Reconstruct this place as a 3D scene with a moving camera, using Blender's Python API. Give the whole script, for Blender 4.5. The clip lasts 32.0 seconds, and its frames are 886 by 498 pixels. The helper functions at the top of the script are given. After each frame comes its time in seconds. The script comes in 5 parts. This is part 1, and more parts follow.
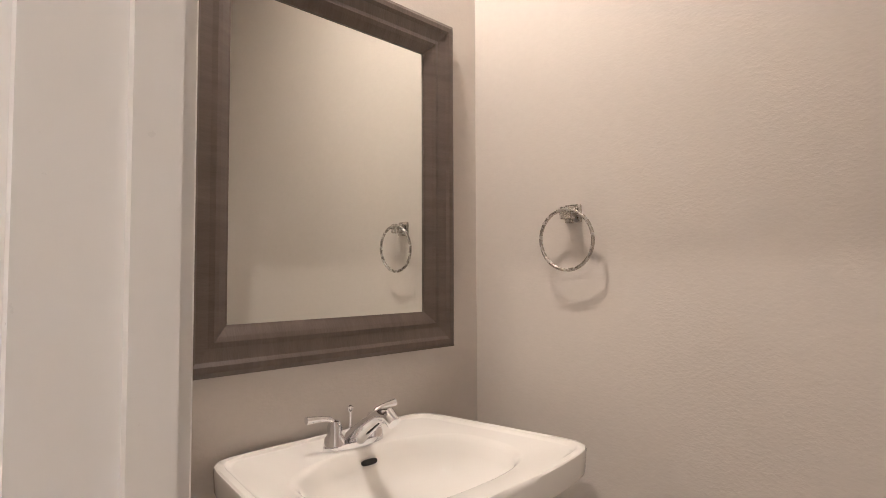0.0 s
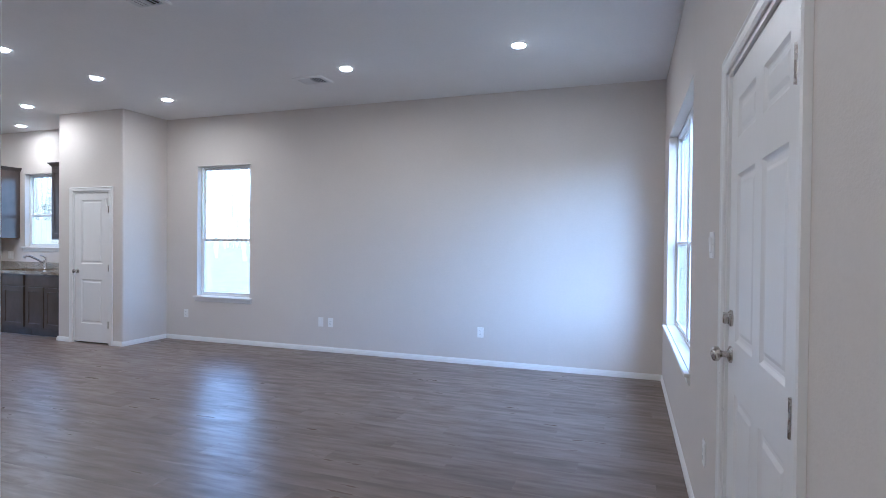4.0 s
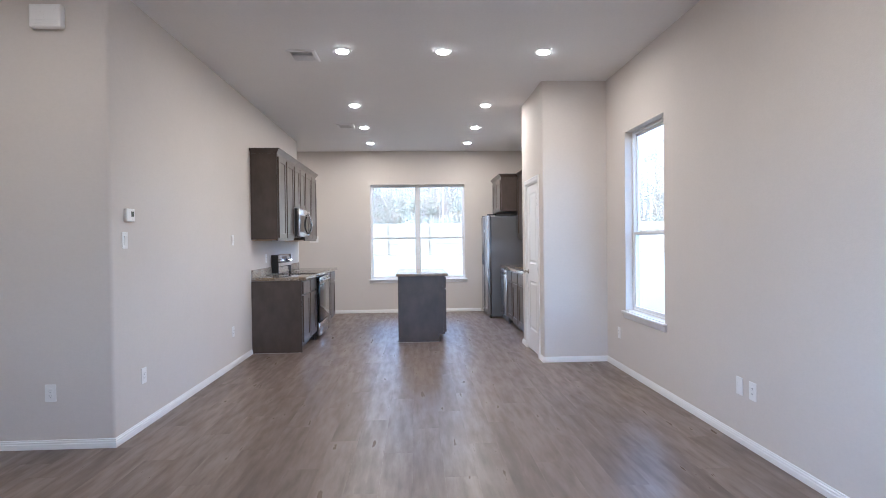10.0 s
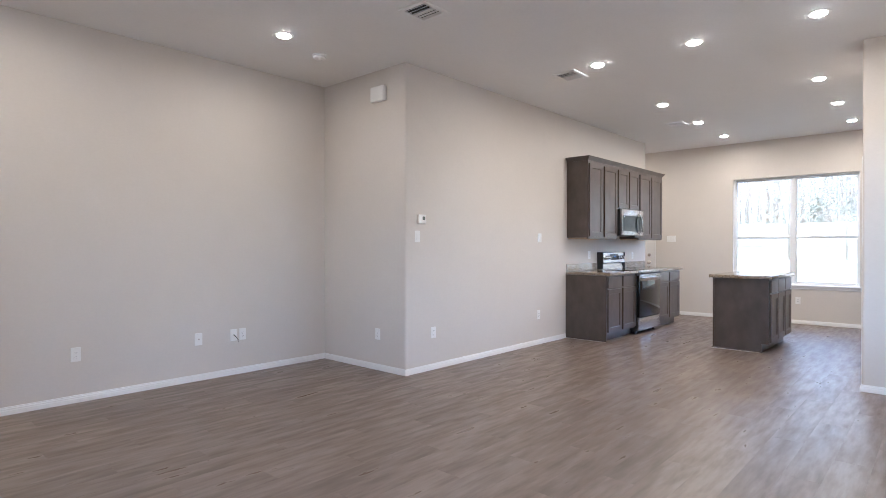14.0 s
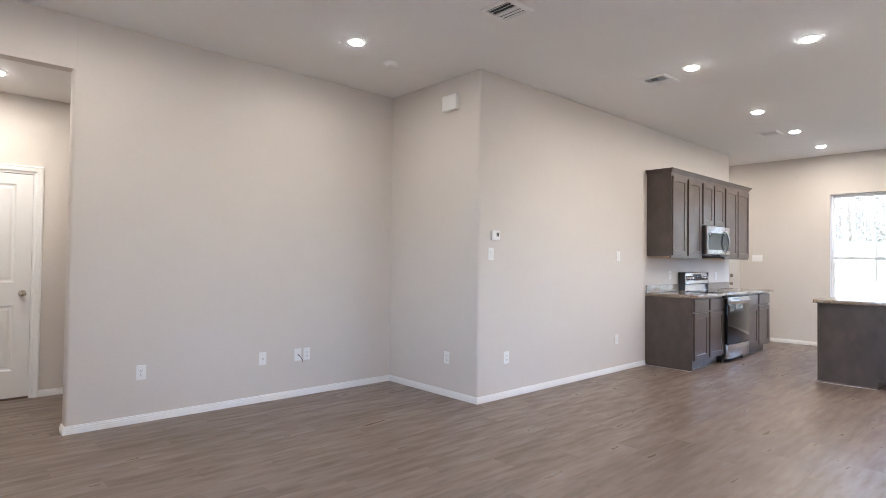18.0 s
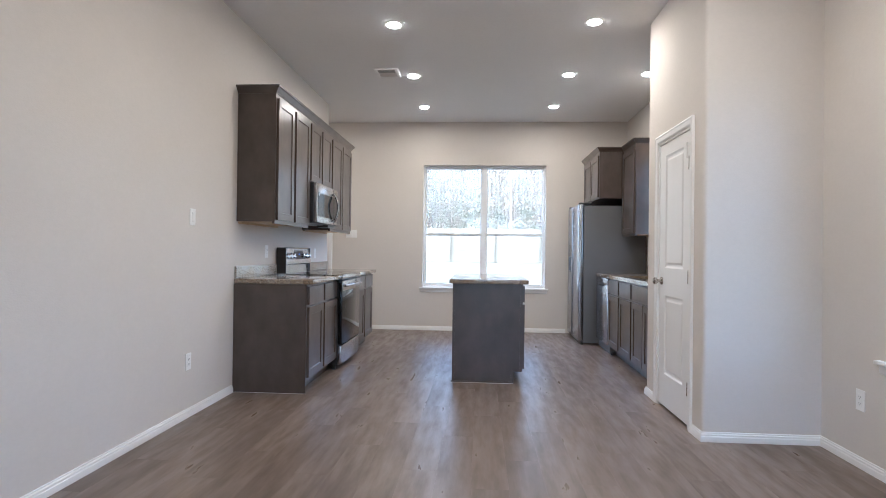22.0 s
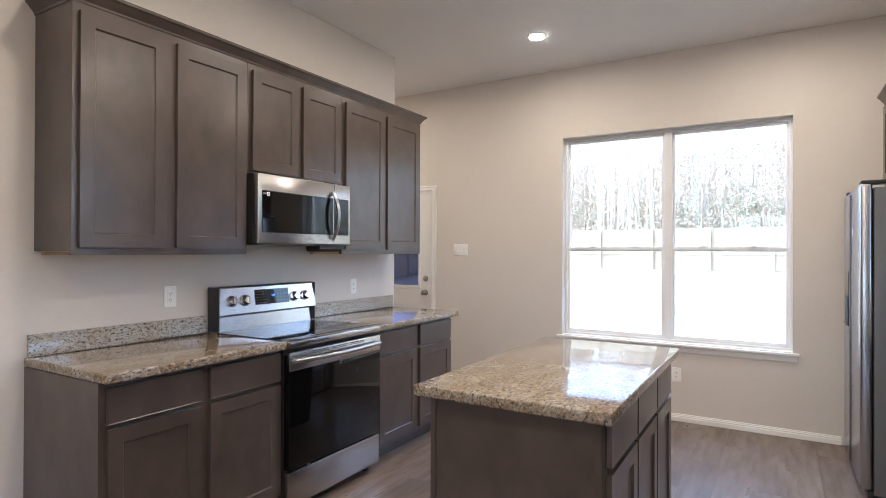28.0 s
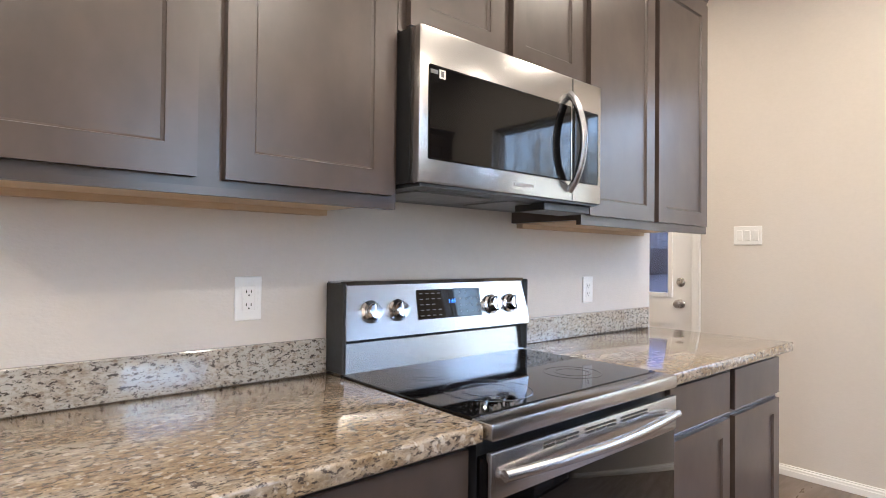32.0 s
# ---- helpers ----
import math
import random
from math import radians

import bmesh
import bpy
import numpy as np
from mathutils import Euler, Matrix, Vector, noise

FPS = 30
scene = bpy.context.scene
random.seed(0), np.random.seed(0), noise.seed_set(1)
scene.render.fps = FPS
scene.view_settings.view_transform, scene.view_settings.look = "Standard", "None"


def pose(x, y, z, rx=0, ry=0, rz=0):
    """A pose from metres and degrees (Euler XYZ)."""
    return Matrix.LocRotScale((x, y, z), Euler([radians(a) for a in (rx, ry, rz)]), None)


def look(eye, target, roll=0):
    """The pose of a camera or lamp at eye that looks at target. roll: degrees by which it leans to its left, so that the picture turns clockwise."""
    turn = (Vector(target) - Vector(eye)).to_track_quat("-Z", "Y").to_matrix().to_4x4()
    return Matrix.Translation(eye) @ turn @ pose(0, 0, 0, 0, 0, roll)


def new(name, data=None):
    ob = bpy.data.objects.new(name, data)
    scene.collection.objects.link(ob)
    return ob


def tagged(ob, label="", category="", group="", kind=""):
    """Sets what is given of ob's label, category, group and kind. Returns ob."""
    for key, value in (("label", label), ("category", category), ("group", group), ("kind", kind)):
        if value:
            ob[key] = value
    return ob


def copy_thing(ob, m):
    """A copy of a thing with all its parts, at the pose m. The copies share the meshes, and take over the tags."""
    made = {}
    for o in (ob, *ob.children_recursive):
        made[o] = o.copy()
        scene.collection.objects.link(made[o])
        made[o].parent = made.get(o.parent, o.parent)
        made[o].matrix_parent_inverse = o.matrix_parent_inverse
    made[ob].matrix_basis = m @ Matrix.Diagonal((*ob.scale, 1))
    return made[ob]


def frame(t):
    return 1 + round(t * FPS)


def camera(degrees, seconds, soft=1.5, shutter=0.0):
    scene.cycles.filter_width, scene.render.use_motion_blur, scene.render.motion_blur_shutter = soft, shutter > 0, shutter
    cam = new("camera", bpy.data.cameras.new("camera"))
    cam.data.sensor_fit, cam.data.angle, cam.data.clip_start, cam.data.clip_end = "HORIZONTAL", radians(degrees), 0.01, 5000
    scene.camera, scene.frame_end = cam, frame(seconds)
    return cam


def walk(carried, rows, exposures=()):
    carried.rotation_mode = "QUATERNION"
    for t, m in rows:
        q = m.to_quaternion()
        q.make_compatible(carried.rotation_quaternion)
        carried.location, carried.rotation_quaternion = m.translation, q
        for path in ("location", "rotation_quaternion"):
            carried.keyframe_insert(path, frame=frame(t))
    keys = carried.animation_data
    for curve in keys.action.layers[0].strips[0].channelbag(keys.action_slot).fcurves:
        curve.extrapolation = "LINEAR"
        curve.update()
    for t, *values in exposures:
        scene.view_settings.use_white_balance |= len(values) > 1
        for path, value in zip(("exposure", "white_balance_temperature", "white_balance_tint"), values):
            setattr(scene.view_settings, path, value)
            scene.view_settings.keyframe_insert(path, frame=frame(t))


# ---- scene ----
cam = camera(76.8, 32.0, soft=0.9)
PATH = [
    (0, (0.372, -0.084, 1.21), (1.746, 1.367, 1.299), -0.2),
    (0.5, (0.361, -0.096, 1.144), (1.671, 1.414, 1.174), -0.1),
    (1, (0.28, -0.155, 1.119), (1.476, 1.447, 1.111), -0.1),
    (1.5, (0.18, -0.224, 1.233), (1.004, 1.599, 1.193), -0.6),
    (2, (0.153, -0.26, 1.304), (0.595, 1.691, 1.285), 0.1),
    (2.5, (0.148, -0.311, 1.376), (0.2, 1.689, 1.358), 0.6),
    (3, (0.144, -0.317, 1.39), (-0.089, 1.669, 1.367), 0.4),
    (3.5, (0.111, -0.304, 1.389), (-0.366, 1.638, 1.366), 0.4),
    (4, (0.08, -0.259, 1.375), (-0.592, 1.625, 1.353), 0.6),
    (4.5, (0.104, -0.134, 1.377), (-0.735, 1.682, 1.338), 0.4),
    (6.5, (0.096, 0.239, 1.373), (-1.203, 1.759, 1.322), 0.1),
    (7, (0.026, 0.609, 1.374), (-1.393, 2.016, 1.316), 0.1),
    (7.5, (-0.04, 1.049, 1.382), (-1.575, 2.33, 1.323), -0.0),
    (8, (-0.046, 1.572, 1.366), (-1.77, 2.583, 1.312), -0.5),
    (8.5, (-0.113, 2.083, 1.387), (-1.938, 2.899, 1.337), -0.5),
    (9, (-0.143, 2.626, 1.368), (-2.051, 3.223, 1.328), -0.7),
    (9.5, (-0.187, 3.162, 1.343), (-2.157, 3.504, 1.306), -0.6),
    (10, (-0.198, 3.738, 1.319), (-2.196, 3.835, 1.295), -0.7),
    (10.5, (-0.246, 4.247, 1.318), (-2.239, 4.081, 1.3), -0.8),
    (11, (-0.262, 4.701, 1.314), (-2.219, 4.288, 1.303), -0.7),
    (11.5, (-0.232, 5.044, 1.295), (-2.119, 4.381, 1.291), -0.6),
    (12, (-0.314, 5.313, 1.273), (-2.108, 4.429, 1.266), -0.4),
    (12.5, (-0.266, 5.489, 1.25), (-1.967, 4.437, 1.243), -0.2),
    (13, (-0.209, 5.618, 1.259), (-1.828, 4.444, 1.253), -0.1),
    (13.5, (-0.165, 5.64, 1.261), (-1.716, 4.376, 1.253), -0.0),
    (14, (-0.161, 5.657, 1.259), (-1.647, 4.319, 1.25), 0.0),
    (14.5, (-0.168, 5.658, 1.25), (-1.594, 4.254, 1.241), 0.1),
    (15, (-0.164, 5.649, 1.255), (-1.532, 4.191, 1.243), 0.2),
    (15.5, (-0.149, 5.622, 1.248), (-1.458, 4.11, 1.238), 0.2),
    (17.5, (-0.127, 5.383, 1.274), (-1.291, 3.756, 1.277), 0.4),
    (18, (-0.287, 5.268, 1.288), (-1.639, 3.795, 1.331), 0.7),
    (18.5, (-0.462, 5.049, 1.288), (-2.03, 3.81, 1.36), 0.7),
    (19, (-0.79, 4.83, 1.231), (-2.515, 3.82, 1.302), 0.7),
    (19.5, (-1.087, 4.568, 1.195), (-2.896, 3.718, 1.269), 0.8),
    (20, (-1.338, 4.367, 1.159), (-3.23, 3.724, 1.243), 0.6),
    (20.5, (-1.612, 4.186, 1.122), (-3.561, 3.744, 1.2), 0.6),
    (21, (-1.884, 4.033, 1.09), (-3.859, 3.719, 1.112), 0.7),
    (21.5, (-2.245, 3.878, 1.137), (-4.234, 3.672, 1.146), 0.6),
    (22, (-2.641, 3.736, 1.151), (-4.637, 3.602, 1.161), 0.7),
    (22.5, (-3.007, 3.591, 1.178), (-5.005, 3.504, 1.184), 0.7),
    (23, (-3.388, 3.529, 1.204), (-5.387, 3.493, 1.211), 0.8),
    (23.5, (-3.811, 3.523, 1.222), (-5.811, 3.526, 1.226), 0.7),
    (24, (-4.183, 3.491, 1.281), (-6.183, 3.514, 1.286), 0.6),
    (24.5, (-4.515, 3.524, 1.293), (-6.515, 3.554, 1.3), 0.4),
    (26.5, (-5.386, 4.065, 1.486), (-7.332, 3.607, 1.483), 0.4),
    (27, (-5.573, 4.257, 1.438), (-7.455, 3.58, 1.437), 0.3),
    (27.5, (-5.741, 4.419, 1.403), (-7.544, 3.554, 1.403), 0.2),
    (28, (-5.873, 4.57, 1.385), (-7.59, 3.544, 1.393), 0.2),
    (28.5, (-5.982, 4.661, 1.372), (-7.64, 3.542, 1.387), 0.2),
    (29, (-6.144, 4.616, 1.352), (-7.753, 3.429, 1.371), 0.2),
    (29.5, (-6.391, 4.369, 1.341), (-7.928, 3.09, 1.378), 0.1),
    (30, (-6.594, 4.137, 1.302), (-8.028, 2.742, 1.348), 0.1),
    (30.5, (-6.777, 3.913, 1.264), (-8.072, 2.39, 1.32), 0.0),
    (31, (-6.876, 3.647, 1.26), (-8.113, 2.077, 1.309), 0.2),
    (31.5, (-6.976, 3.391, 1.249), (-8.21, 1.818, 1.293), 0.3),
    (32, (-7.133, 3.196, 1.246), (-8.445, 1.687, 1.277), 0.6),
]
EXPOSURES = [(0.0, 3.80, 5070, 18), (1.0, 3.70, 4770, 17), (2.0, 3.38, 4500, 12), (3.0, 3.08, 4250, 13), (4.5, 2.95, 4250, 13), (8.0, 3.14, 4500, 15), (13.0, 3.42, 4750, 14), (18.0, 3.62, 4850, 13), (20.5, 3.33, 4700, 12), (23.0, 3.12, 4700, 12), (24.5, 3.24, 5000, 13), (27.0, 3.36, 5050, 14), (28.0, 3.20, 5080, 14), (29.0, 2.97, 5100, 14), (30.0, 2.93, 5100, 14), (31.0, 3.52, 5150, 13), (32.0, 3.80, 5150, 13)]
walk(cam, [(t, look(eye, target, roll)) for t, eye, target, roll in PATH], EXPOSURES)
W = bpy.data.worlds.new("overcast_sky")
scene.world = W
W.use_nodes = True
_n = W.node_tree.nodes
_sky = _n.new("ShaderNodeTexSky")
_sky.sky_type, _sky.sun_disc = "NISHITA", False
_sky.sun_elevation, _sky.sun_rotation = radians(40), radians(158)
_sky.air_density, _sky.dust_density, _sky.ozone_density = 1.1, 1.0, 2.0
_hsv = _n.new("ShaderNodeHueSaturation")
_hsv.inputs["Saturation"].default_value = 0.55
W.node_tree.links.new(_sky.outputs[0], _hsv.inputs["Color"])
W.node_tree.links.new(_hsv.outputs[0], _n["Background"].inputs[0])
_n["Background"].inputs[1].default_value = 0.148
sun = new("sun", bpy.data.lights.new("sun", "SUN"))
sun.data.energy, sun.data.angle, sun.data.color = 1.3, radians(120), (0.72, 0.86, 1.0)
sun.matrix_world = look((0, 0, 30), (-23, 57, -21.5))
CAN_WATTS, CAN_COLOR = 1.4, (1.0, 0.76, 0.47)

# ---------------------------------------------------------------- materials


def node_mat(name):
    m = bpy.data.materials.new(name)
    m.use_nodes = True
    nt = m.node_tree
    return m, nt, nt.nodes["Principled BSDF"]


def mixer(nt, fac, a, b, blend="MIX"):
    n = nt.nodes.new("ShaderNodeMix")
    n.data_type, n.blend_type = "RGBA", blend
    for sock, v in ((n.inputs[0], fac), (n.inputs[6], a), (n.inputs[7], b)):
        if hasattr(v, "links"):
            nt.links.new(v, sock)
        elif isinstance(v, (int, float)):
            sock.default_value = v
        else:
            sock.default_value = (*v, 1)
    return n.outputs[2]


def place_coords(nt, stretch=(1, 1, 1), wander=0.0):
    """World position, stretched, and moved along by each object's random number."""
    geo = nt.nodes.new("ShaderNodeNewGeometry")
    mp = nt.nodes.new("ShaderNodeMapping")
    mp.inputs[3].default_value = stretch
    nt.links.new(geo.outputs["Position"], mp.inputs[0])
    if wander:
        info = nt.nodes.new("ShaderNodeObjectInfo")
        mul = nt.nodes.new("ShaderNodeMath")
        mul.operation = "MULTIPLY"
        mul.inputs[1].default_value = wander
        nt.links.new(info.outputs["Random"], mul.inputs[0])
        nt.links.new(mul.outputs[0], mp.inputs[1])
    return mp.outputs[0]


def noise_tex(nt, vec, scale, detail=4.0, rough=0.55):
    n = nt.nodes.new("ShaderNodeTexNoise")
    n.inputs["Scale"].default_value, n.inputs["Detail"].default_value = scale, detail
    n.inputs["Roughness"].default_value = rough
    nt.links.new(vec, n.inputs["Vector"])
    return n.outputs["Fac"]


def ramp(nt, fac, stops):
    n = nt.nodes.new("ShaderNodeValToRGB")
    el = n.color_ramp.elements
    while len(el) < len(stops):
        el.new(0.5)
    for e, (p, c) in zip(el, stops):
        e.position = p
        e.color = (c, c, c, 1) if isinstance(c, (int, float)) else (*c, 1)
    nt.links.new(fac, n.inputs[0])
    return n.outputs[0]


def add_bump(nt, bsdf, height, strength, distance=0.002):
    b = nt.nodes.new("ShaderNodeBump")
    b.inputs["Strength"].default_value, b.inputs["Distance"].default_value = strength, distance
    nt.links.new(height, b.inputs["Height"])
    nt.links.new(b.outputs[0], bsdf.inputs["Normal"])


def plain(name, color, rough=0.5, metal=0.0, vary=0.08, scale=6.0, bump=0.0, bump_scale=60.0, stretch=(1, 1, 1), rough_vary=0.08):
    """A paint, plastic or metal: its colour drifts at two scales, its gloss a little, and its skin has fine relief."""
    m, nt, b = node_mat(name)
    v = place_coords(nt, stretch)
    big, fine = noise_tex(nt, v, scale, 3), noise_tex(nt, v, scale * 14, 5)
    lo, hi = [c * (1 - vary) for c in color], [min(1, c * (1 + vary)) for c in color]
    col = mixer(nt, big, lo, hi)
    col = mixer(nt, ramp(nt, fine, [(0.3, 0.0), (0.75, 0.22)]), col, [c * (1 - 1.5 * vary) for c in color])
    nt.links.new(col, b.inputs["Base Color"])
    b.inputs["Metallic"].default_value = metal
    nt.links.new(ramp(nt, fine, [(0.25, max(0.02, rough - rough_vary)), (0.8, min(1, rough + rough_vary))]), b.inputs["Roughness"])
    if bump:
        add_bump(nt, b, noise_tex(nt, v, bump_scale, 3), bump)
    return m


def wall_paint(name, color, bump=0.17):
    """Matt paint on sprayed orange-peel texture, rolled unevenly."""
    m, nt, b = node_mat(name)
    v, lay = place_coords(nt), place_coords(nt, (1, 1, 1.7))
    col = mixer(nt, noise_tex(nt, v, 0.9, 3), [c * 0.955 for c in color], [min(1, c * 1.03) for c in color])
    col = mixer(nt, ramp(nt, noise_tex(nt, lay, 38, 5, 0.65), [(0.38, 0.0), (0.78, 0.30)]), col, [c * 0.86 for c in color])
    col = mixer(nt, ramp(nt, noise_tex(nt, v, 6, 4), [(0.45, 0.0), (0.75, 0.25)]), col, [c * 0.93 for c in color])
    nt.links.new(col, b.inputs["Base Color"])
    b.inputs["Roughness"].default_value = 0.75
    peel = ramp(nt, noise_tex(nt, lay, 95, 3, 0.5), [(0.40, 0.0), (0.62, 1.0)])
    add_bump(nt, b, peel, bump, 0.0007)
    return m


def plank_vinyl(name):
    """Wood-look vinyl: soft broken streaks along the plank, cloudy tone, a satin wear layer."""
    m, nt, b = node_mat(name)
    v = place_coords(nt, (1.6, 9, 4), 37.0)
    w = place_coords(nt, (0.8, 3.4, 1), 11.0)
    grain, cloud, fine = noise_tex(nt, v, 1.8, 5, 0.55), noise_tex(nt, w, 1.7, 4), noise_tex(nt, place_coords(nt, (3.0, 70, 1), 5.0), 2.0, 4)
    info = nt.nodes.new("ShaderNodeObjectInfo")
    tone = mixer(nt, info.outputs["Random"], (0.112, 0.080, 0.060), (0.190, 0.143, 0.113))
    tone = mixer(nt, ramp(nt, cloud, [(0.34, 0.0), (0.70, 0.8)]), tone, (0.224, 0.177, 0.143))
    col = mixer(nt, ramp(nt, grain, [(0.30, 0.65), (0.56, 0.0)]), tone, (0.095, 0.066, 0.048))
    col = mixer(nt, ramp(nt, fine, [(0.35, 0.12), (0.55, 0.0)]), col, (0.090, 0.066, 0.050))
    col = mixer(nt, ramp(nt, grain, [(0.58, 0.0), (0.78, 0.55)]), col, (0.272, 0.222, 0.182))
    nt.links.new(col, b.inputs["Base Color"])
    nt.links.new(ramp(nt, grain, [(0.3, 0.44), (0.7, 0.27)]), b.inputs["Roughness"])
    b.inputs["Specular IOR Level"].default_value = 0.55
    wave = noise_tex(nt, place_coords(nt, (0.7, 5.0, 1), 3.0), 2.2, 1)
    add_bump(nt, b, wave, 0.022, 0.0012)
    return m


def granite(name, tan=((0.125, 0.084, 0.045), (0.350, 0.272, 0.175)), drift=0.40):
    """Tan and cream granite with grey-white drifts, drawn-out dark flecks and a few red-brown grains."""
    m, nt, b = node_mat(name)
    v, flow = place_coords(nt), place_coords(nt, (0.85, 1.6, 1.6))
    base = mixer(nt, ramp(nt, noise_tex(nt, flow, 50, 6, 0.72), [(0.36, 0.0), (0.64, 1.0)]), *tan)
    base = mixer(nt, ramp(nt, noise_tex(nt, flow, 7, 4), [(0.44, 0.0), (0.66, drift)]), base, (0.47, 0.455, 0.42))
    base = mixer(nt, ramp(nt, noise_tex(nt, flow, 66, 3, 0.6), [(0.54, 0.0), (0.66, 0.75)]), base, (0.19, 0.138, 0.086))
    base = mixer(nt, ramp(nt, noise_tex(nt, flow, 60, 5, 0.76), [(0.535, 0.0), (0.58, 0.95)]), base, (0.05, 0.042, 0.038))
    vor = nt.nodes.new("ShaderNodeTexVoronoi")
    vor.inputs["Scale"].default_value = 80
    nt.links.new(v, vor.inputs["Vector"])
    base = mixer(nt, ramp(nt, vor.outputs["Distance"], [(0.10, 0.9), (0.17, 0.0)]), base, (0.06, 0.04, 0.034))
    base = mixer(nt, ramp(nt, noise_tex(nt, v, 60, 3, 0.55), [(0.58, 0.0), (0.66, 0.6)]), base, (0.50, 0.455, 0.385))
    nt.links.new(base, b.inputs["Base Color"])
    nt.links.new(ramp(nt, noise_tex(nt, v, 40, 3), [(0.3, 0.07), (0.7, 0.13)]), b.inputs["Roughness"])
    b.inputs["Coat Weight"].default_value, b.inputs["Coat Roughness"].default_value = 0.4, 0.04
    return m


def stainless(name, color=(0.60, 0.60, 0.61), rough=0.26, stretch=(2, 2, 160)):
    m, nt, b = node_mat(name)
    v = place_coords(nt, stretch)
    brush = noise_tex(nt, v, 3.0, 5, 0.6)
    smear = noise_tex(nt, place_coords(nt), 2.5, 3)
    nt.links.new(mixer(nt, brush, [c * 0.92 for c in color], [min(1, c * 1.06) for c in color]), b.inputs["Base Color"])
    b.inputs["Metallic"].default_value = 1.0
    r = mixer(nt, smear, (rough - 0.06,) * 3, (rough + 0.07,) * 3)
    nt.links.new(r, b.inputs["Roughness"])
    add_bump(nt, b, brush, 0.06, 0.0005)
    return m


def stained_wood(name):
    """Brown-grey stained maple with a satin lacquer."""
    m, nt, b = node_mat(name)
    v = place_coords(nt, (9, 9, 0.7), 3.0)
    grain, cloud = noise_tex(nt, v, 2.0, 2, 0.4), noise_tex(nt, place_coords(nt, (1.2, 1.2, 0.8), 3.0), 5.0, 5)
    col = mixer(nt, ramp(nt, cloud, [(0.3, 0.0), (0.72, 1.0)]), (0.047, 0.0338, 0.0272), (0.090, 0.0665, 0.054))
    col = mixer(nt, ramp(nt, grain, [(0.25, 0.22), (0.85, 0.0)]), col, (0.052, 0.039, 0.033))
    nt.links.new(col, b.inputs["Base Color"])
    nt.links.new(ramp(nt, cloud, [(0.3, 0.32), (0.7, 0.28)]), b.inputs["Roughness"])
    add_bump(nt, b, noise_tex(nt, place_coords(nt, (30, 30, 2), 3.0), 6.0, 3), 0.04, 0.0004)
    b.inputs["Coat Weight"].default_value, b.inputs["Coat Roughness"].default_value = 0.35, 0.24
    return m


def clear_glass(name, tint=(0.94, 0.97, 0.97)):
    """Clear to look through, with a mirror sheen that grows at a slant."""
    m, nt, b = node_mat(name)
    nt.nodes.remove(b)
    clear, gloss, mix = nt.nodes.new("ShaderNodeBsdfTransparent"), nt.nodes.new("ShaderNodeBsdfGlossy"), nt.nodes.new("ShaderNodeMixShader")
    clear.inputs[0].default_value = (*tint, 1)
    gloss.inputs["Roughness"].default_value = 0.02
    lw = nt.nodes.new("ShaderNodeLayerWeight")
    lw.inputs[0].default_value = 0.5
    up, sc = nt.nodes.new("ShaderNodeMath"), nt.nodes.new("ShaderNodeMath")
    up.operation, sc.operation = "POWER", "MULTIPLY_ADD"
    up.inputs[1].default_value, sc.inputs[1].default_value, sc.inputs[2].default_value = 5.0, 0.9, 0.035
    nt.links.new(lw.outputs["Facing"], up.inputs[0])
    nt.links.new(up.outputs[0], sc.inputs[0])
    nt.links.new(sc.outputs[0], mix.inputs[0])
    nt.links.new(clear.outputs[0], mix.inputs[1])
    nt.links.new(gloss.outputs[0], mix.inputs[2])
    nt.links.new(mix.outputs[0], nt.nodes["Material Output"].inputs[0])
    return m


def glowing(name, color, strength):
    m, nt, b = node_mat(name)
    b.inputs["Base Color"].default_value = (*color, 1)
    b.inputs["Emission Color"].default_value = (*color, 1)
    b.inputs["Emission Strength"].default_value = strength
    return m


WALL = wall_paint("warm_greige_paint", (0.65, 0.602, 0.550), 0.26)
CEIL = wall_paint("ceiling_paint", (0.82, 0.805, 0.785), 0.45)
TRIM = plain("white_semigloss_paint", (0.80, 0.79, 0.77), 0.34, vary=0.02, scale=3)
DOORW = plain("white_door_paint", (0.80, 0.785, 0.765), 0.36, vary=0.02, scale=2.5, bump=0.04, bump_scale=180, stretch=(6, 6, 0.8))
VINYL = plain("white_window_vinyl", (0.80, 0.80, 0.79), 0.38, vary=0.02)
PLASTIC = plain("white_plastic", (0.82, 0.81, 0.79), 0.32, vary=0.015)
SLOT = plain("dark_slot", (0.03, 0.03, 0.03), 0.6)
PLANK = plank_vinyl("grey_brown_vinyl_plank")
SUBFLOOR = plain("dark_plank_joint", (0.12, 0.096, 0.078), 0.5)
VENTBACK = plain("grey_vent_box", (0.05, 0.05, 0.05), 0.7)
WOOD = stained_wood("grey_brown_stained_maple")
RAWWOOD = plain("raw_birch_ply", (0.56, 0.42, 0.27), 0.6, vary=0.18, scale=3, stretch=(1, 8, 8))
STONE = granite("speckled_granite")
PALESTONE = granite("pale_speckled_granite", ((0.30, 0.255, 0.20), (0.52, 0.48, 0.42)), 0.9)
STEEL = stainless("brushed_steel", (0.43, 0.43, 0.445), 0.24)
STEELH = stainless("brushed_steel_level", (0.50, 0.485, 0.47), 0.24, (160, 2, 2))
STEELD = plain("grey_painted_steel", (0.155, 0.155, 0.16), 0.42, 0.3, vary=0.04)
CHROME = plain("chrome", (0.82, 0.82, 0.84), 0.07, 1.0, vary=0.02, rough_vary=0.03)
